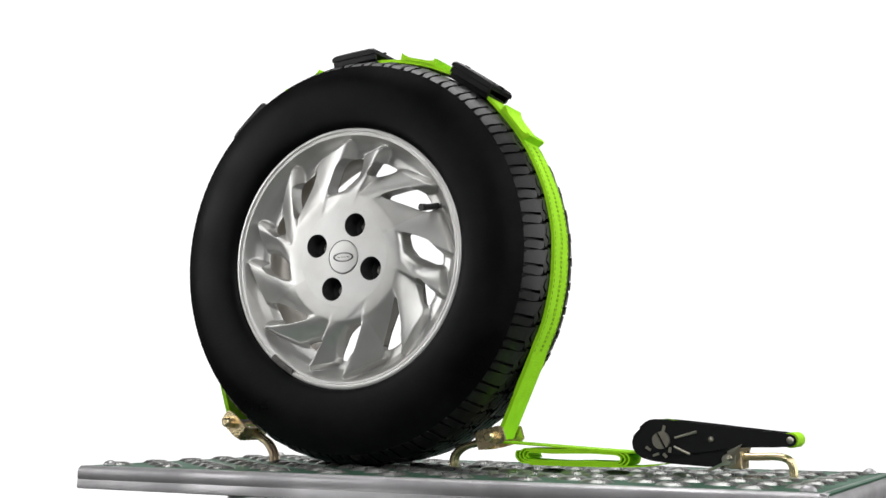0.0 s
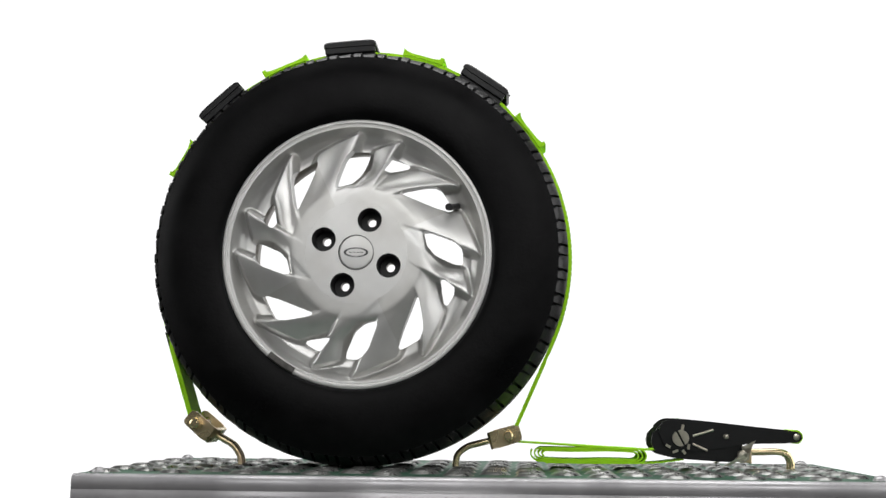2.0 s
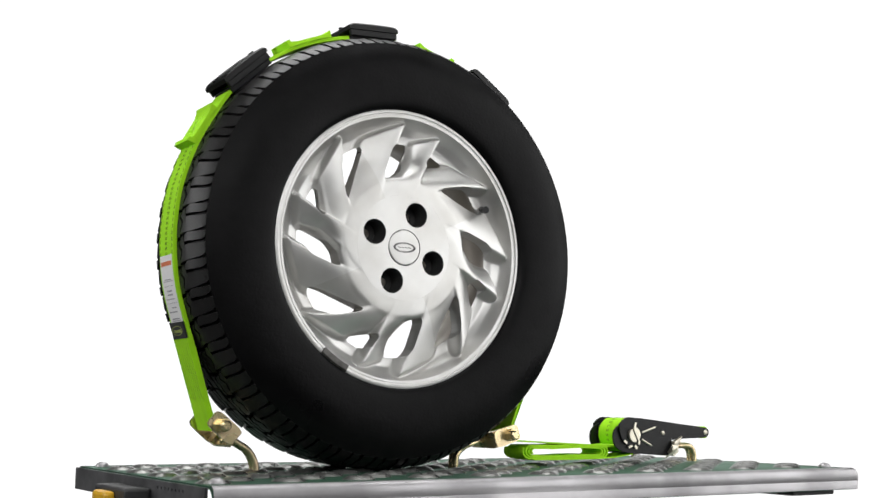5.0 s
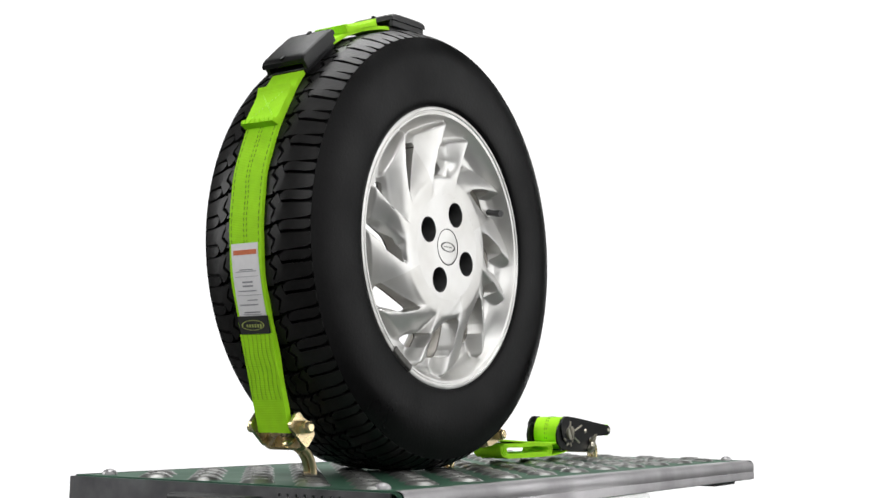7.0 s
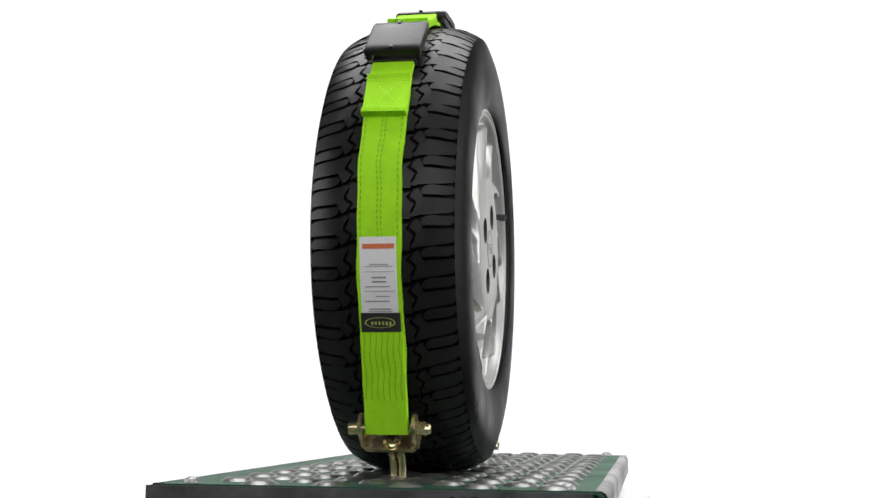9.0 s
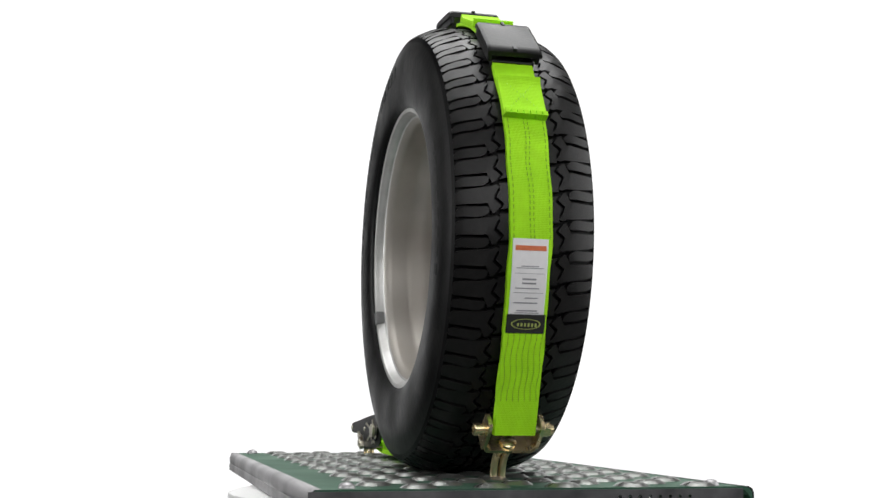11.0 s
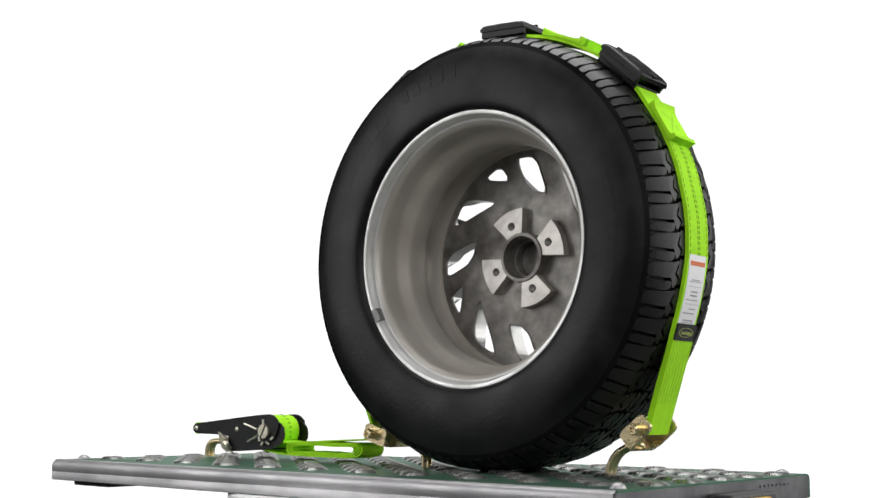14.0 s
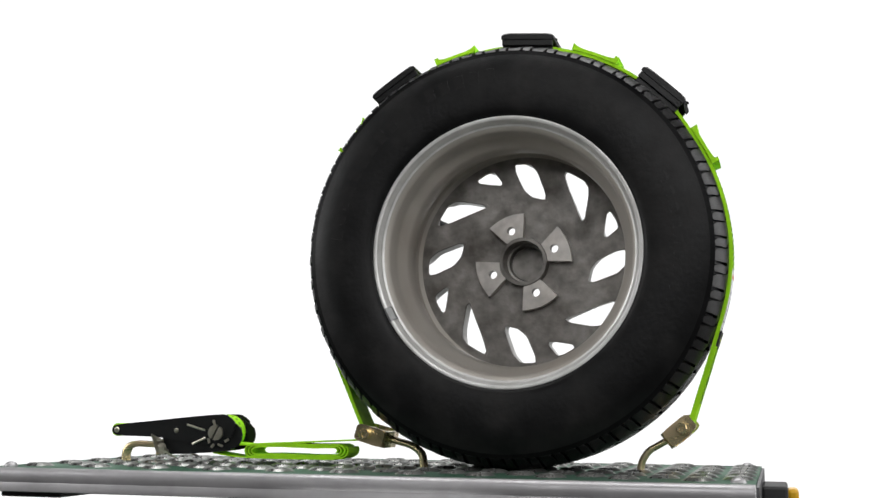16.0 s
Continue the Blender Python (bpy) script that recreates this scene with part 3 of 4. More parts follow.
def strap_line():
    a1, a0 = 197.5, -23.0
    pts = []
    tl = (WX + 0.3286 * math.cos(radians(a1)), WZ + 0.3286 * math.sin(radians(a1)))
    tr = (WX + 0.3286 * math.cos(radians(a0)), WZ + 0.3286 * math.sin(radians(a0)))
    bl, br = (BOLT_L[0] - 0.006, BOLT_L[1] - 0.006), (BOLT_R[0] + 0.003, BOLT_R[1] - 0.004)
    for k in range(12):
        f = k / 12
        pts.append((bl[0] + (tl[0] - bl[0]) * f, bl[1] + (tl[1] - bl[1]) * f))
    n = 140
    for k in range(n + 1):
        a = a1 + (a0 - a1) * k / n
        r = strap_radius(a)
        pts.append((WX + r * math.cos(radians(a)), WZ + r * math.sin(radians(a))))
    for k in range(1, 13):
        f = k / 12
        pts.append((tr[0] + (br[0] - tr[0]) * f, tr[1] + (br[1] - tr[1]) * f))
    return pts


LINE = strap_line()
LENGTHS = [0.0]
for (ax, az), (bx, bz) in zip(LINE, LINE[1:]):
    LENGTHS.append(LENGTHS[-1] + math.hypot(bx - ax, bz - az))


def on_strap(s, lift=0.0):
    """The place s metres along the strap, lifted outward, and the way outward."""
    k = 0
    while k < len(LENGTHS) - 2 and LENGTHS[k + 1] < s:
        k += 1
    f = (s - LENGTHS[k]) / (LENGTHS[k + 1] - LENGTHS[k])
    (ax, az), (bx, bz) = LINE[k], LINE[k + 1]
    d = Vector((bx - ax, 0, bz - az)).normalized()
    out = Vector((-d.z, 0, d.x))
    return Vector((ax + (bx - ax) * f, 0, az + (bz - az) * f)) + out * lift, out


def at_angle(deg):
    """Metres along the strap at an angle round the axle."""
    best = min(range(len(LINE)), key=lambda k: abs((math.degrees(math.atan2(LINE[k][1] - WZ, LINE[k][0] - WX)) - deg + 180) % 360 - 180))
    return LENGTHS[best]


def at_height(z):
    """Metres along the strap's first rising stretch at a height."""
    for k in range(len(LINE) - 1):
        if LINE[k][1] <= z <= LINE[k + 1][1]:
            return LENGTHS[k] + (z - LINE[k][1]) / (LINE[k + 1][1] - LINE[k][1]) * (LENGTHS[k + 1] - LENGTHS[k])
    return 0.0


def ribbon(s0, s1, half, lift0, lift1, n=None, yc=0.0, bm=None, end_lift=0.0, sway=0.0):
    """A band laid along the strap between two lifts; end_lift raises both of its ends."""
    bm = bm or bmesh.new()
    n = n or max(2, int(abs(s1 - s0) / 0.008))
    rows = []
    for i in range(n + 1):
        f = i / n
        s = s0 + (s1 - s0) * f
        extra = end_lift * (2 * f - 1) ** 4
        sw = sway * math.sin(s * 41) + sway * 0.6 * math.sin(s * 93 + 1)
        lo, _ = on_strap(s, lift0)
        hi, _ = on_strap(s, lift1 + extra)
        rows.append([bm.verts.new((p.x, y + sw, p.z)) for p, y in ((lo, yc - half), (hi, yc - half + 0.0008), (hi, yc + half - 0.0008), (lo, yc + half))])
    for a, b in zip(rows, rows[1:]):
        for j in range(4):
            bm.faces.new((a[j], a[(j + 1) % 4], b[(j + 1) % 4], b[j]))
    bm.faces.new(rows[0])
    bm.faces.new(rows[-1])
    return bm


def dashes(lines, s0, s1, lift, dash=0.0055, gap=0.0035, w=0.0009, sway=0.0):
    bm = bmesh.new()
    s = s0
    while s < s1 - dash:
        for y in lines:
            sw = sway * math.sin(s * 41) + sway * 0.6 * math.sin(s * 93 + 1)
            ribbon(s, s + dash, w / 2, lift - 0.0006, lift + 0.0004, 1, y + sw, bm)
        s += dash + gap
    return bm


HALF = 0.0282


def build_strap():
    strap = empty("tie_down_strap", pose(WX, 0, 0), "lime green webbing strap running over the tyre tread with sewn tabs", "tie-down strap")
    back = pose(-WX, 0, 0)
    total = LENGTHS[-1]
    part("webbing", ribbon(0.0, total, HALF, -0.0026, 0.0026, sway=0.0008), LIME, strap, at=back)
    s_label0, s_label1, s_black = at_height(0.178), at_height(0.2005), at_height(0.292)
    # the doubled loop ends, sewn with wavy rows of thread
    part("loop_end", ribbon(0.0, s_label0, HALF - 0.0006, 0.0028, 0.0052), LIME, strap, "doubled stitched loop end of the strap", at=back)
    part("loop_end", ribbon(total - 0.13, total, HALF, 0.0022, 0.0034), LIME, strap, "doubled stitched loop end of the strap", at=back)
    bm = bmesh.new()
    s = s_label0 - 0.088
    while s < s_label0 - 0.004:
        for k in range(7):
            y = -0.0225 + 0.0075 * k + 0.0011 * math.sin(s * 130 + 0.25 * k)
            ribbon(s, s + 0.0045, 0.0005, 0.0046, 0.0055, 1, y, bm)
        s += 0.0052
    part("bar_stitching", bm, THREAD, strap, at=back)
    for row in (-0.0235, 0.0235):
        part("edge_stitching", dashes((row,), s_black, at_angle(148), 0.0028, sway=0.0008), THREAD, strap, at=back)
    for row in (-0.0235, 0.0235):
        part("edge_stitching", dashes((row,), at_angle(31), total - 0.14, 0.0028, sway=0.0008), THREAD, strap, at=back)
    for row in (-0.0024, 0.0024):
        part("centre_stitching", dashes((row,), s_black, at_angle(148), 0.0028, dash=0.0042, gap=0.003, sway=0.0015), THREAD, strap, at=back)
    for row in (-0.0024, 0.0024):
        part("centre_stitching", dashes((row,), at_angle(31), total - 0.14, 0.0028, dash=0.0042, gap=0.003, sway=0.0015), THREAD, strap, at=back)
    # sewn tabs either side of each pad
    for a0, a1 in ((157, 145), (118.5, 106.5), (80, 68.5), (43.5, 32)):
        sa, sb = at_angle(a0), at_angle(a1)
        tab = part("sewn_tab", ribbon(sa, sb, HALF + 0.0012, 0.0028, 0.0078, 12, end_lift=0.0060), LIME, strap, "folded sewn tab on the strap", at=back)
        bm = bmesh.new()
        lead = 1 if a0 > 100 else -1
        edge = sa + 0.002 if lead > 0 else sb - 0.002
        for k in range(7):
            ribbon(edge - 0.003 + 0.0002 * k, edge + 0.003 + 0.0002 * k, 0.0041, 0.003, 0.0145, 2, -0.0249 + 0.0083 * k, bm)
        part("fold", bm, LIME, tab)
        bm = bmesh.new()
        ln = sb - sa
        for k in range(10):
            f = 0.2 + 0.6 * k / 9
            for y in (-0.017 + 0.034 * (f - 0.2) / 0.6, 0.017 - 0.034 * (f - 0.2) / 0.6):
                ribbon(sa + ln * f, sa + ln * f + 0.0028, 0.0006, 0.0070, 0.0092, 1, y, bm)
        part("cross_stitching", bm, THREAD_PALE, tab)
    # the care label and the black maker's label below it
    label = part("care_label", ribbon(s_label1, s_black, 0.0232, 0.0028, 0.0034, yc=0.0005), LABEL, strap, "white printed cloth label with an orange bar", at=back)
    span = s_black - s_label1
    bm = ribbon(s_black - 0.0145, s_black - 0.0085, 0.0205, 0.003, 0.0038, 1)
    part("orange_bar", bm, ORANGE, label)
    bm = bmesh.new()
    for f, w, y, h in ((0.64, 0.012, 0.0, 0.0012), (0.615, 0.018, 0.0, 0.0009), (0.545, 0.020, 0.0, 0.0005), (0.47, 0.0095, 0.0, 0.0020), (0.415, 0.0095, 0.0, 0.0020),
                       (0.35, 0.016, 0.002, 0.0012), (0.29, 0.020, 0.0, 0.0005), (0.22, 0.009, -0.004, 0.0013), (0.155, 0.016, 0.003, 0.0015), (0.05, 0.014, 0.0, 0.0016), (0.02, 0.016, 0.0, 0.001)):
        ribbon(s_label1 + span * f - h / 2, s_label1 + span * f + h / 2, w, 0.003, 0.0038, 1, y, bm)
    part("print_bars", bm, GREYINK, label)
    black = part("maker_label", ribbon(s_label0, s_label1, 0.0252, 0.0030, 0.0058), BLACKCLOTH, strap, "black woven label with a yellow-green oval", at=back)
    bm = bmesh.new()
    mid = (s_label0 + s_label1) / 2
    ring = []
    for i in range(32):
        a = 2 * math.pi * i / 32
        row = []
        for k in (1.0, 0.9):
            p, _ = on_strap(mid + 0.0068 * k * math.sin(a), 0.0062)
            row.append(bm.verts.new((p.x, 0.0005 + 0.0195 * k * math.cos(a), p.z)))
        ring.append(row)
    for p, q in zip(ring, ring[1:] + ring[:1]):
        bm.faces.new((p[0], p[1], q[1], q[0]))
    for k in range(6):
        ribbon(mid - 0.0036 + 0.0002 * k, mid + 0.0012, 0.0016, 0.0055, 0.0063, 1, -0.0125 + 0.0046 * k, bm)
    part("oval_print", bm, OLIVEINK, black)
    return riding(strap)


build_strap()


def build_pad():
    """A rubber grip block: a slab and a base with side walls, the strap runs through the slot. Its z is outward from the axle."""
    pad = empty("tread_pad", Matrix(), "black moulded rubber grip pad threaded on the lime strap", "rubber pad", "rubber pads on the strap")
    w, ln = 0.0375, 0.0420
    bm = bmesh.new()
    prof = [(-ln, 0.0085), (-ln, 0.0150), (-ln + 0.004, 0.0178), (-ln + 0.012, 0.0188), (0, 0.0192), (ln - 0.012, 0.0188), (ln - 0.004, 0.0178), (ln, 0.0150), (ln, 0.0085)]
    ys = [(-w, 0.0022), (-w + 0.0018, 0.0004), (-w + 0.005, 0.0), (w - 0.005, 0.0), (w - 0.0018, 0.0004), (w, 0.0022)]
    rows = [[bm.verts.new((x, y, z - (d if z > 0.01 else 0))) for x, z in prof] for y, d in ys]
    for a, b in zip(rows, rows[1:]):
        for j in range(len(prof)):
            bm.faces.new((a[j], a[(j + 1) % len(prof)], b[(j + 1) % len(prof)], b[j]))
    bm.faces.new(rows[0])
    bm.faces.new(rows[-1])
    part("top_slab", bm, PADRUB, pad, smooth=True)
    for sy in (-1, 1):
        bm = box(2 * ln - 0.003, 0.0060, 0.0105, pose(0, sy * (w - 0.0048), 0.0036), bevel=0.0012, segs=1)
        part("side_wall", bm, PADRUB, pad)
    part("base_slab", box(2 * ln - 0.004, 2 * w - 0.016, 0.0095, pose(0, 0, -0.0049), bevel=0.0008, segs=1), PADRUB, pad)
    # Raised black blocks drawn for the shade in the slots at both ends.
    for sx in (-1, 1):
        bm = box(0.0095, 0.0050, 0.0030, pose(sx * (ln - 0.0055), 0.001, 0.0184), bevel=0.0009, segs=2)
        part("dark_slot_block", bm, POWDER, pad)
    return pad


def place_pads():
    first = None
    for a in (132.6, 94.0, 55.6):
        r = 0.3345
        m = pose(WX + r * math.cos(radians(a)), 0, WZ + r * math.sin(radians(a)), 0, 90 - a, 0)
        if first is None:
            first = build_pad()
            first.matrix_basis = m
            riding(first)
        else:
            riding(copy_thing(first, m))


place_pads()


# ---- hooks ----
def bend(points, n=6):
    return [Vector((x, 0, z)) for x, z in catmull(points, n * (len(points) - 1) + 1)]


def build_hook(name, bolt, ear_deg, rod, label):
    """A zinc clevis with a bolt and a two-pronged finger hook let into a deck hole."""
    hook = empty(name, pose(bolt[0], 0, 0), label, "strap hook", "zinc hooks on the strap")
    tilt = pose(0, 0, bolt[1], 0, -ear_deg, 0)
    ear = rounded([(-0.0190, -0.0132), (-0.0190, 0.0132), (0.0280, 0.0138), (0.0280, -0.0138)], 2, 0.13)
    for sy in (-1, 1):
        bm = sheet([ear, circle(0.0052, 16)], sy * 0.0345 - 0.0024, sy * 0.0345 + 0.0024)
        part("clevis_ear", bm, ZINC, hook, at=tilt)
    bm = bmesh.new()
    prof = []
    for y, x in ((-0.0345, 0.022), (-0.0335, 0.028), (-0.029, 0.0315), (0.029, 0.0315), (0.0335, 0.028), (0.0345, 0.022)):
        prof.append((x, y))
    rows = []
    for x, y in prof:
        inner = (x - 0.0048, y * 0.87)
        rows.append([bm.verts.new((x, y, -0.0130)), bm.verts.new((x, y, 0.0130)), bm.verts.new((inner[0], inner[1], 0.0130)), bm.verts.new((inner[0], inner[1], -0.0130))])
    for a, b in zip(rows, rows[1:]):
        for j in range(4):
            bm.faces.new((a[j], a[(j + 1) % 4], b[(j + 1) % 4], b[j]))
    bm.faces.new(rows[0])
    bm.faces.new(rows[-1])
    bmesh.ops.bevel(bm, geom=[e for e in bm.edges if len(e.link_faces) == 2 and e.calc_face_angle(0) > 1.0], offset=0.0009, segments=2, affect="EDGES")
    part("clevis_bridge", bm, ZINC, hook, at=tilt, smooth=True)
    # bolt, head and nut
    part("bolt_shank", cyl(0.0048, -0.053, 0.046, 20), STEEL, hook, at=tilt, smooth=True)
    bm = lathe([(0.0, 0.0490), (0.0034, 0.0490), (0.0038, 0.0515), (0.0070, 0.0515), (0.0080, 0.0505), (0.0082, 0.0372), (0.0, 0.0372)], 24)
    part("bolt_head", bm, ZINC, hook, "rounded zinc bolt head", tilt, smooth=True)
    bm = cyl(0.0098, -0.0480, -0.0372, 6)
    lathe([(0.0, -0.0545), (0.0050, -0.0545), (0.0072, -0.0530), (0.0082, -0.0475)], 18, bm)
    part("nut", bm, ZINC, hook, "zinc lock nut", tilt)
    bm = lathe([(0.0, 0.0245), (0.006, 0.0240), (0.0105, 0.0215), (0.0115, 0.0180), (0.0, 0.0180)], 24)
    part("swivel_rivet", bm, ZINC, hook, "domed rivet head inside the clevis", tilt @ pose(0.0445, 0, 0, 0, 0, 90), smooth=True)
    line = bend([(x - bolt[0], z) for x, z in rod])
    for y in (-0.0056, 0.0056):
        part("hook_prong", tube([p + Vector((0, y, 0)) for p in line], 0.0050, 12), ZINC, hook, smooth=True)
    return riding(hook)


build_hook("finger_hook", BOLT_L, -40, [(-0.3560, 0.0400), (-0.3400, 0.0310), (-0.3250, 0.0215), (-0.3150, 0.0060), (-0.3125, -0.0090), (-0.3125, -0.0200)],
           "yellow zinc finger hook hung from the lime strap")
build_hook("finger_hook", BOLT_R, 196, [(0.0830, 0.0350), (0.0650, 0.0300), (0.0440, 0.0240), (0.0290, 0.0120), (0.0255, -0.0040), (0.0252, -0.0180)],
           "yellow zinc finger hook beside the folded strap")


# ---- ratchet and folded tail ----
def flat_band(points, half, thick, bm=None, yc=0.0):
    """A web of even thickness along (x, z) points."""
    bm = bm or bmesh.new()
    pts = [Vector((x, 0, z)) for x, z in points]
    rows = []
    for i, p in enumerate(pts):
        d = (pts[min(i + 1, len(pts) - 1)] - pts[max(i - 1, 0)]).normalized()
        o = Vector((-d.z, 0, d.x)) * (thick / 2)
        rows.append([bm.verts.new(q) for q in (p - o + Vector((0, yc - half, 0)), p + o + Vector((0, yc - half, 0)), p + o + Vector((0, yc + half, 0)), p - o + Vector((0, yc + half, 0)))])
    for a, b in zip(rows, rows[1:]):
        for j in range(4):
            bm.faces.new((a[j], a[(j + 1) % 4], b[(j + 1) % 4], b[j]))
    bm.faces.new(rows[0])
    bm.faces.new(rows[-1])
    return bm


def build_tail():
    tail = empty("folded_strap", pose(0.232, 0, 0), "lime webbing tail rolled flat on the deck beside the ratchet", "strap")
    off = -0.232
    # a flat roll: loops inside one another
    pts = []
    x0, x1, zc = 0.160 + off, 0.304 + off, 0.0142
    turns = 3.2
    n = 150
    for i in range(n + 1):
        a = 2 * math.pi * turns * i / n
        k = 1 - 0.62 * i / n
        hh, ex = 0.0125 * k, 0.014 * k + 0.004
        c, s = math.cos(a + 2.6), math.sin(a + 2.6)
        x = (x1 + (ex * c) if c > 0 else x0 + ex * c)
        reach = 0.5 + 0.5 * max(-1, min(1, c * 3.2))
        x = x0 + (x1 - x0) * reach + ex * c - 0.010 * (i / n) * (2 * reach - 1)
        pts.append((x, zc + hh * s + 0.0007 * math.sin(x * 60)))
    part("web_roll", flat_band(pts, 0.0265, 0.0021), LIME, tail, smooth=True)
    lead = catmull([(0.116 + off, 0.0330), (0.150 + off, 0.0312), (0.240 + off, 0.0265), (0.315 + off, 0.0225), (0.345 + off, 0.0240)], 24)
    part("web_lead", flat_band(lead, 0.0268, 0.0024), LIME, tail, smooth=True)
    under = catmull([(0.165 + off, 0.0016), (0.260 + off, 0.0014), (0.330 + off, 0.0030), (0.375 + off, 0.0085)], 18)
    part("web_end", flat_band(under, 0.0262, 0.0019), LIME, tail, smooth=True)
    return riding(tail)


build_tail()


def build_ratchet():
    ox = 0.430
    ratchet = empty("ratchet", pose(ox, 0.003, 0, 0, 0, 2.5), "black steel ratchet buckle wound with lime webbing lying on the deck", "ratchet")

    def loc(pts):
        return [(x - ox, z) for x, z in pts]
    handle = loc([(0.3330, 0.0560), (0.3480, 0.0690), (0.3620, 0.0710), (0.4260, 0.0650), (0.4900, 0.0580), (0.5430, 0.0530), (0.5520, 0.0485), (0.5525, 0.0400), (0.5440, 0.0345),
                  (0.4760, 0.0330), (0.4640, 0.0320), (0.4300, 0.0260), (0.3800, 0.0200), (0.3450, 0.0260)])
    frame_plate = loc([(0.3230, 0.0330), (0.3330, 0.0170), (0.3600, 0.0100), (0.4400, 0.0050), (0.4680, 0.0060), (0.4700, 0.0280), (0.4400, 0.0380), (0.3900, 0.0560), (0.3500, 0.0620), (0.3280, 0.0520)])
    dx, dz = 0.3680 - ox, 0.0410
    for sy in (-1, 1):
        part("handle_plate", sheet([rounded(handle, 1)], sy * 0.0325 - 0.0014, sy * 0.0325 + 0.0014), POWDER, ratchet)
        part("frame_plate", sheet([rounded(frame_plate, 1)], sy * 0.0290 - 0.0014, sy * 0.0290 + 0.0014), POWDER, ratchet)
        # toothed wheel behind the handle plate
        teeth = []
        for k in range(26):
            a = 2 * math.pi * k / 26
            r = 0.0300 if k % 2 else 0.0268
            teeth.append((dx + r * math.cos(a), dz + r * math.sin(a)))
        part("toothed_wheel", sheet([teeth], sy * 0.0256 - 0.0012, sy * 0.0256 + 0.0012), POWDER, ratchet)
        # split shaft ends, cotter and the spring bars
        bm = bmesh.new()
        for flip in (0, 180):
            half = [(0.0118 * math.cos(radians(a)), 0.0016 + 0.0108 * math.sin(radians(a))) for a in range(0, 181, 20)]
            q = radians(flip + (-62))
            half = [(dx + x * math.cos(q) - z * math.sin(q), dz + x * math.sin(q) + z * math.cos(q)) for x, z in half]
            sheet([half], min(sy * 0.0335, sy * 0.0385), max(sy * 0.0335, sy * 0.0385), bm)
        part("split_shaft", bm, STEEL, ratchet, "tan plated split shaft end")
        bm = bmesh.new()
        for x0, z0, x1, z1 in ((0.019, 0.0035, 0.050, 0.0125), (0.018, -0.0085, 0.040, -0.0185)):
            tube([(dx + x0, sy * 0.0350, dz + z0), (dx + x1, sy * 0.0352, dz + z1)], 0.0018, 8, bm)
        part("spring_bar", bm, STEEL, ratchet)
        bm = bmesh.new()
        for x, z, w, h, tw in ((-0.0190, -0.0120, 0.008, 0.004, 30), (-0.0080, -0.0200, 0.009, 0.0035, -20), (0.0050, -0.0210, 0.007, 0.004, 50), (0.0120, -0.0130, 0.004, 0.008, 10), (0.0035, 0.0160, 0.004, 0.009, 15)):
            box(w, 0.002, h, pose(dx + x, sy * 0.0345, dz + z, 0, tw, 0), bm)
        part("worn_patch", bm, STEEL, ratchet, "bare worn metal flecks round the shaft")
        for x, z, r in ((0.4375, 0.0435, 0.0042), (0.5440, 0.0440, 0.0048)):
            bm = lathe([(0.0, sy * 0.0362), (r * 0.7, sy * 0.0358), (r, sy * 0.0340), (r, sy * 0.0320)], 18)
            part("rivet", bm, STEEL, ratchet, at=pose(x - ox, 0, z), smooth=True)
        bm = cyl(0.0118, min(sy * 0.031, sy * 0.0385), max(sy * 0.031, sy * 0.0385), 6, m=pose(0.4605 - ox, 0, 0.0160))
        lathe([(0.0, sy * 0.042), (0.0068, sy * 0.0412), (0.0080, sy * 0.0380)], 18, bm)
        for v in bm.verts[-18 * 3:]:
            v.co.x += 0.4605 - ox
            v.co.z += 0.0160
        part("anchor_bolt", bm, STEEL, ratchet, "zinc anchor bolt")
    # wound webbing on the drum, with a loose lap
    pts = []
    for i in range(121):
        a = 2 * math.pi * 4.2 * i / 120
        r = 0.0285 - 0.0022 * 4.2 * i / 120
        pts.append((dx + r * math.cos(a - 1.9), dz + r * math.sin(a - 1.9)))
    part("web_roll", flat_band(pts, 0.0238, 0.0019), LIME, ratchet, "lime webbing wound on the drum", smooth=True)
    part("drum", cyl(0.0190, -0.0245, 0.0245, 24, m=pose(dx, 0, dz)), LIME, ratchet)
    bm = bmesh.new()
    for k in range(9):
        a = radians(70 + 16 * k)
        for y in (-0.002, 0.0015):
            box(0.0040, 0.0008, 0.0006, pose(dx + 0.0297 * math.cos(a), y, dz + 0.0297 * math.sin(a), 0, 90 - math.degrees(a), 0), bm)
    part("centre_stitching", bm, THREAD, ratchet)
    # Lime bar added for the green screen showing between the handle plates.
    part("green_gap_bar", cyl(0.0105, -0.0305, 0.0305, 24, m=pose(0.5440 - ox, 0, 0.0440)), LIME, ratchet, "lime bar added at the handle end for green screen showing through", smooth=True)
    part("pawl_bar", box(0.016, 0.054, 0.006, pose(0.4350 - ox, 0, 0.036, 0, 20, 0), bevel=0.001, segs=1), POWDER, ratchet)
    part("tie_bar", cyl(0.006, -0.0285, 0.0285, 16, m=pose(0.4605 - ox, 0, 0.0160)), STEEL, ratchet, smooth=True)
    # finger hook behind it
    bm = box(0.0050, 0.050, 0.024, pose(0.4750 - ox, 0, 0.0150), bevel=0.0012)
    box(0.018, 0.005, 0.022, pose(0.4680 - ox, -0.0235, 0.0150), bm, 0.001, 1)
    box(0.018, 0.005, 0.022, pose(0.4680 - ox, 0.0235, 0.0150), bm, 0.001, 1)
    part("clevis", bm, ZINC, ratchet, "yellow zinc clevis")
    line = bend(loc([(0.4760, 0.0195), (0.5000, 0.0200), (0.5220, 0.0205), (0.5360, 0.0165), (0.5420, 0.0060), (0.5425, -0.0080)]))
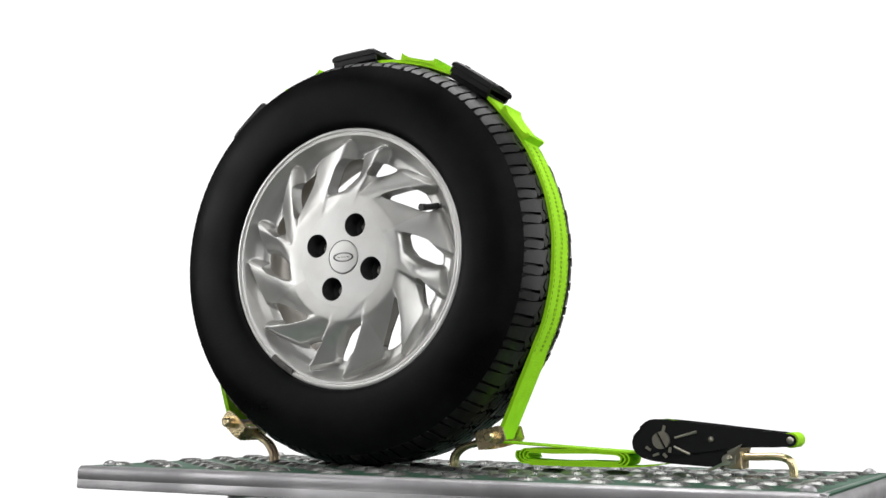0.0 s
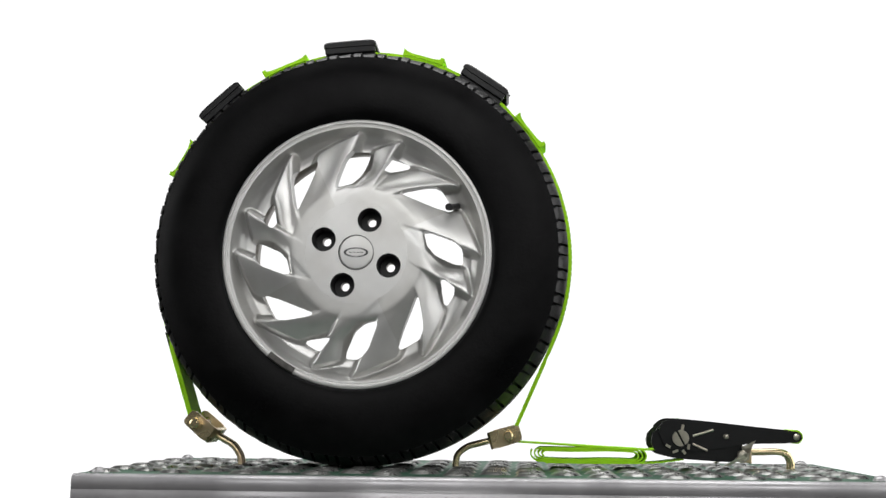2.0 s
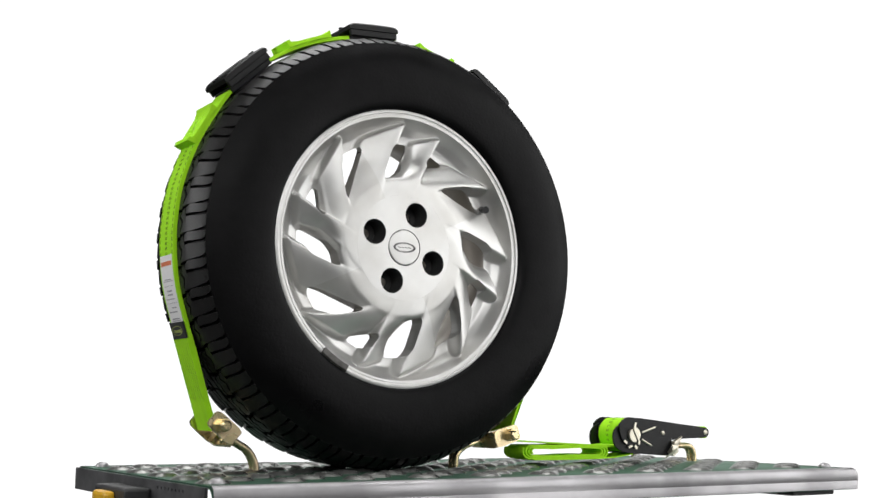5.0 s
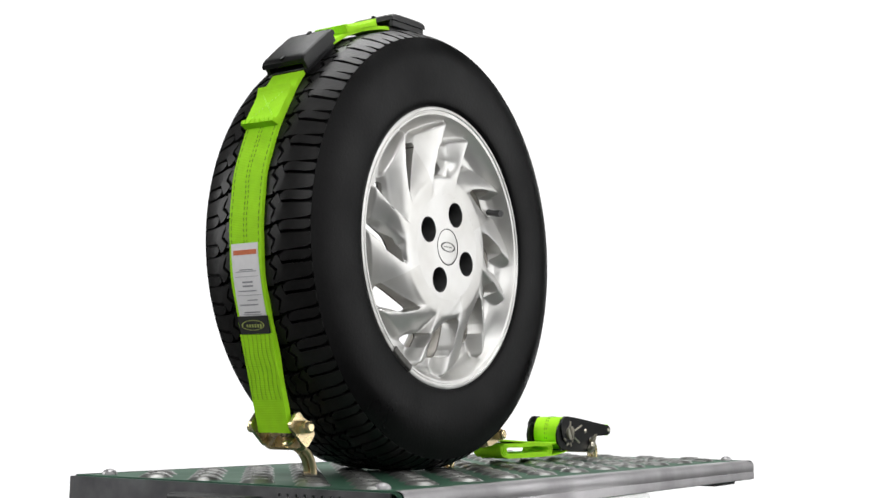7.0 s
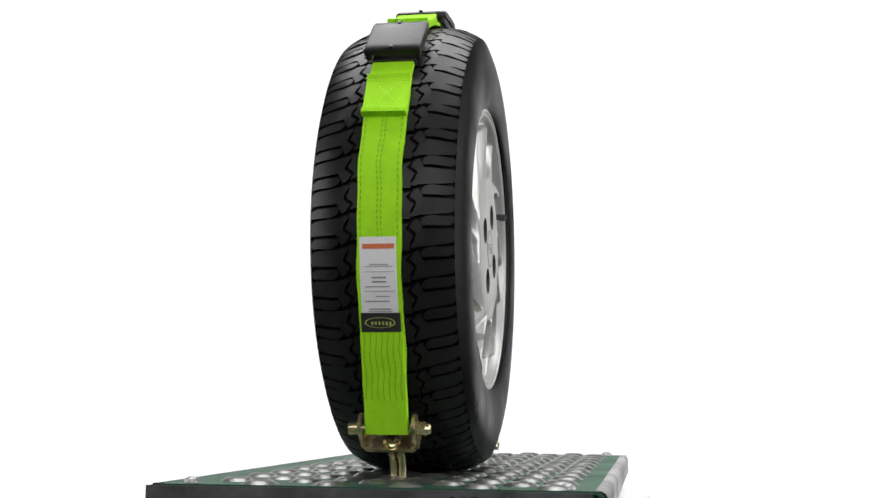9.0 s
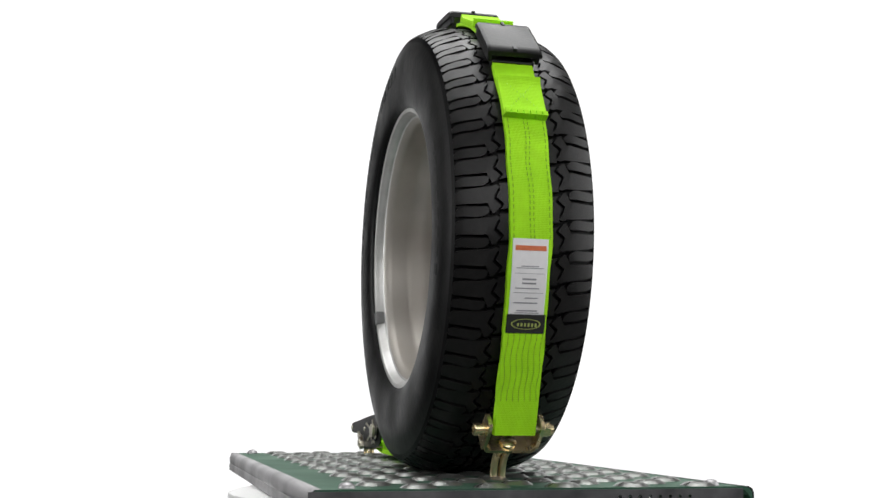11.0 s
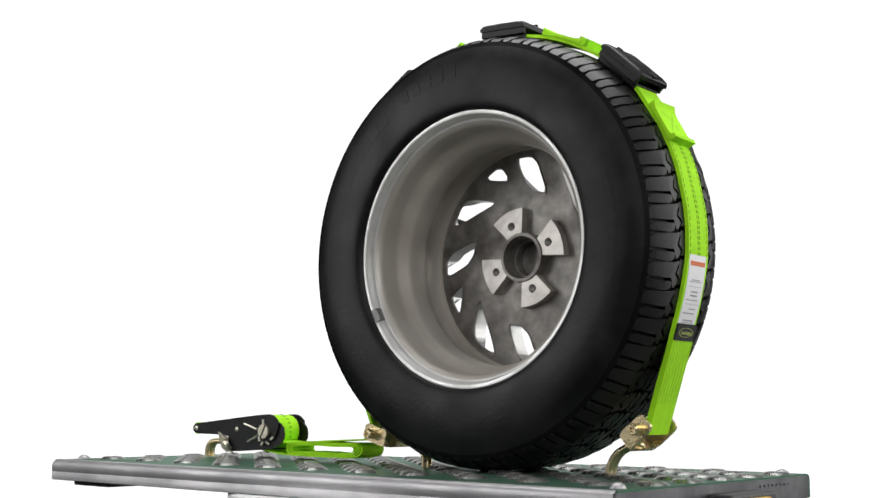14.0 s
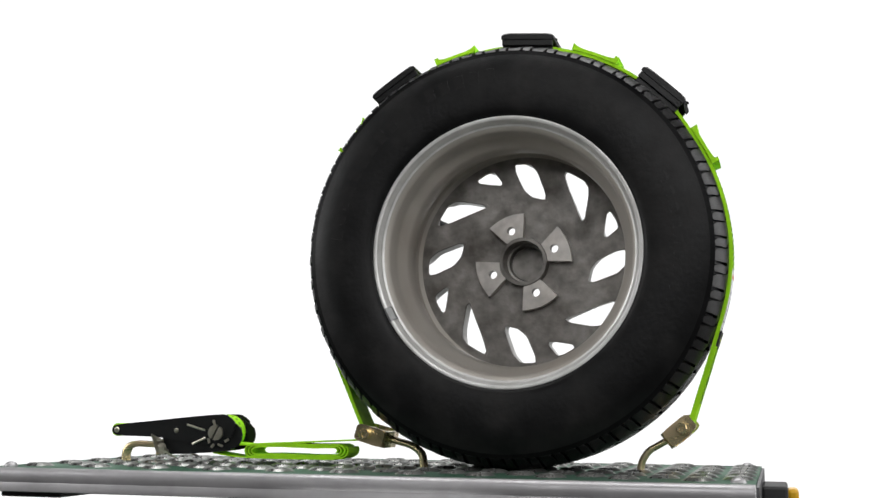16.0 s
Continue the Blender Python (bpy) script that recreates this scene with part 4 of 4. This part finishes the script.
    for y in (-0.0056, 0.0056):
        part("hook_prong", tube([p + Vector((0, y, 0)) for p in line], 0.0050, 12), ZINC, ratchet, smooth=True)
    return riding(ratchet)


build_ratchet()

# ---- turntable and deck ----
X0, X1, Y0, Y1 = -0.484, 0.638, -0.277, 0.272
TOP = -0.0094


def build_turntable():
    bm = lathe([(0.0, -0.0440), (0.318, -0.0440), (0.3235, -0.0455), (0.3250, -0.0490), (0.3250, -0.120), (0.320, -0.124), (0.0, -0.124)], 120)
    t = empty("turntable", pose(0, 0, -0.90), "round white display turntable under the metal deck", "turntable")
    part("disc", bm, WHITEPL, t, at=pose(0, 0, 0.90, 90), smooth=True)
    part("pedestal", lathe([(0.0, -0.124), (0.21, -0.124), (0.23, -0.86), (0.26, -0.90), (0.0, -0.90)], 64), WHITEPL, t, at=pose(0, 0, 0.90, 90), smooth=True)
    return riding(t)


build_turntable()


def build_deck():
    cx, cy = (X0 + X1) / 2, (Y0 + Y1) / 2
    deck = empty("metal_deck", pose(cx, cy, -0.0440), "aluminium deck panel with a green reflection put into its colour and raised bright grip buttons", "metal deck")
    at = pose(-cx, -cy, 0.0440)
    # folded sheet: flat top, rounded long edges, skirts
    r = 0.011
    prof = [(Y0 + 0.0, -0.0435), (Y0, TOP - r)]
    prof += [(Y0 + r - r * math.cos(radians(a)), TOP - r + r * math.sin(radians(a))) for a in (15, 30, 45, 60, 75, 90)]
    prof += [(Y1 - r + r * math.cos(radians(a)), TOP - r + r * math.sin(radians(a))) for a in (90, 75, 60, 45, 30, 15)]
    prof += [(Y1, TOP - r), (Y1, -0.0435), (Y1 - 0.004, -0.0435), (Y1 - 0.004, TOP - r), (Y1 - r, TOP - 0.004), (Y0 + r, TOP - 0.004), (Y0 + 0.004, TOP - r), (Y0 + 0.004, -0.0435)]
    bm = bmesh.new()
    ra = [bm.verts.new((X0, y, z)) for y, z in prof]
    rb = [bm.verts.new((X1, y, z)) for y, z in prof]
    n = len(prof)
    for k in range(n):
        bm.faces.new((ra[k], ra[(k + 1) % n], rb[(k + 1) % n], rb[k]))
    bm.faces.new(ra)
    bm.faces.new(rb)
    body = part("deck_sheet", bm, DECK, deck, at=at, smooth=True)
    # bright extruded nosings along both long edges
    for side, y in ((-1, Y0), (1, Y1)):
        bm = bmesh.new()
        pr = [(0.0125, TOP + 0.0006), (0.005, TOP + 0.0002), (0.0, TOP - 0.0030), (-0.0020, TOP - 0.0080), (-0.0020, TOP - 0.0180), (-0.0010, TOP - 0.0200), (-0.0022, TOP - 0.0220), (-0.0022, -0.0425), (0.0020, -0.0432)]
        rows = [[bm.verts.new((x, y - side * o, z)) for o, z in pr] for x in (X0, X1 + 0.0)]
        for k in range(len(pr) - 1):
            bm.faces.new((rows[0][k], rows[0][k + 1], rows[1][k + 1], rows[1][k]))
        part("edge_nosing", bm, EDGE, deck, "rounded bright aluminium edge nosing", at, smooth=True)
    # rounded far end
    bm = bmesh.new()
    pr = [(-0.010, TOP + 0.0004), (-0.002, TOP - 0.001), (0.004, TOP - 0.006), (0.006, TOP - 0.014), (0.004, TOP - 0.028), (-0.004, -0.0425)]
    rows = [[bm.verts.new((X1 + o, y, z)) for o, z in pr] for y in (Y0 + 0.001, Y1 - 0.001)]
    for k in range(len(pr) - 1):
        bm.faces.new((rows[0][k], rows[0][k + 1], rows[1][k + 1], rows[1][k]))
    bm.faces.new(rows[0])
    bm.faces.new(rows[1])
    part("end_nosing", bm, EDGE, deck, at=at, smooth=True)
    part("rubber_foot", box(0.10, Y1 - Y0 - 0.05, 0.010, pose(X1 - 0.075, cy, -0.0475), bevel=0.002, segs=1), BLACKPL, deck, "black rubber strip under the deck", at)
    # near end: a black end bracket with a row of small holes and an amber marker
    holes = [circle(0.0022, 10, x, -0.020) for x in [-0.10 - 0.013 * k for k in range(8)]]
    end = part("end_bracket", sheet([[(-0.262, -0.0435), (0.275, -0.0435), (0.275, -0.0115), (-0.262, -0.0115)], *holes], 0.0, 0.004), BRACKET, deck, "dark end bracket with a row of small holes",
               at @ pose(X0 - 0.0005, 0, 0, 0, 0, 90))
    part("end_block", box(0.036, 0.130, 0.030, pose(X0 - 0.022, -0.010, -0.0375), bevel=0.004), BLACKPL, deck, "black rubber bumper block", at)
    part("amber_marker", box(0.016, 0.055, 0.026, pose(X0 - 0.047, -0.010, -0.0410), bevel=0.005), AMBER, deck, "amber yellow marker cap", at)
    for x, y in ((X0 + 0.022, Y0 + 0.045), (X0 + 0.022, Y1 - 0.045), (X1 - 0.030, Y0 + 0.04), (X1 - 0.030, Y1 - 0.04)):
        bm = bmesh.new()
        bmesh.ops.create_uvsphere(bm, u_segments=16, v_segments=8, radius=0.0105, matrix=Matrix.Diagonal((1, 1, 0.75, 1)))
        part("corner_rivet", bm, EDGE, deck, "domed corner rivet", at @ pose(x, y, TOP), smooth=True)
    # raised buttons with a drain hole, staggered
    prof = [(0.0235, TOP - 0.0004), (0.0210, TOP + 0.0010), (0.0180, TOP + 0.0028), (0.0155, TOP + 0.0042), (0.0125, TOP + 0.0048), (0.0102, TOP + 0.0044), (0.0090, TOP + 0.0028), (0.0086, TOP + 0.0006)]
    first = None
    for row in range(10):
        y = -0.216 + 0.0446 * row
        for col in range(12):
            x = X0 + 0.0245 + 0.100 * col + (0.05 if row % 2 else 0.0)
            if x > X1 - 0.03:
                continue
            m = at @ pose(x, y, 0)
            if first is None:
                bm = bmesh.new()
                rings = [[bm.verts.new((rr * math.cos(2 * math.pi * k / 18), rr * math.sin(2 * math.pi * k / 18), z)) for k in range(18)] for rr, z in prof]
                for p, q in zip(rings, rings[1:]):
                    for k in range(18):
                        bm.faces.new((p[k], p[(k + 1) % 18], q[(k + 1) % 18], q[k]))
                bm.faces.new(rings[-1])
                first = part("grip_button", bm, BUTTON, deck, at=m, smooth=True)
            else:
                shared("grip_button", first, deck, m)
    return riding(deck)


build_deck()


# ---- motion: everything on the turntable turns together ----
def motions():
    times = [0.5 * k for k in range(33)]
    for ob, home in MOVING:
        walk(ob, [(t, pose(0, 0, 0, 0, 0, table_angle(t)) @ home) for t in times])


motions()
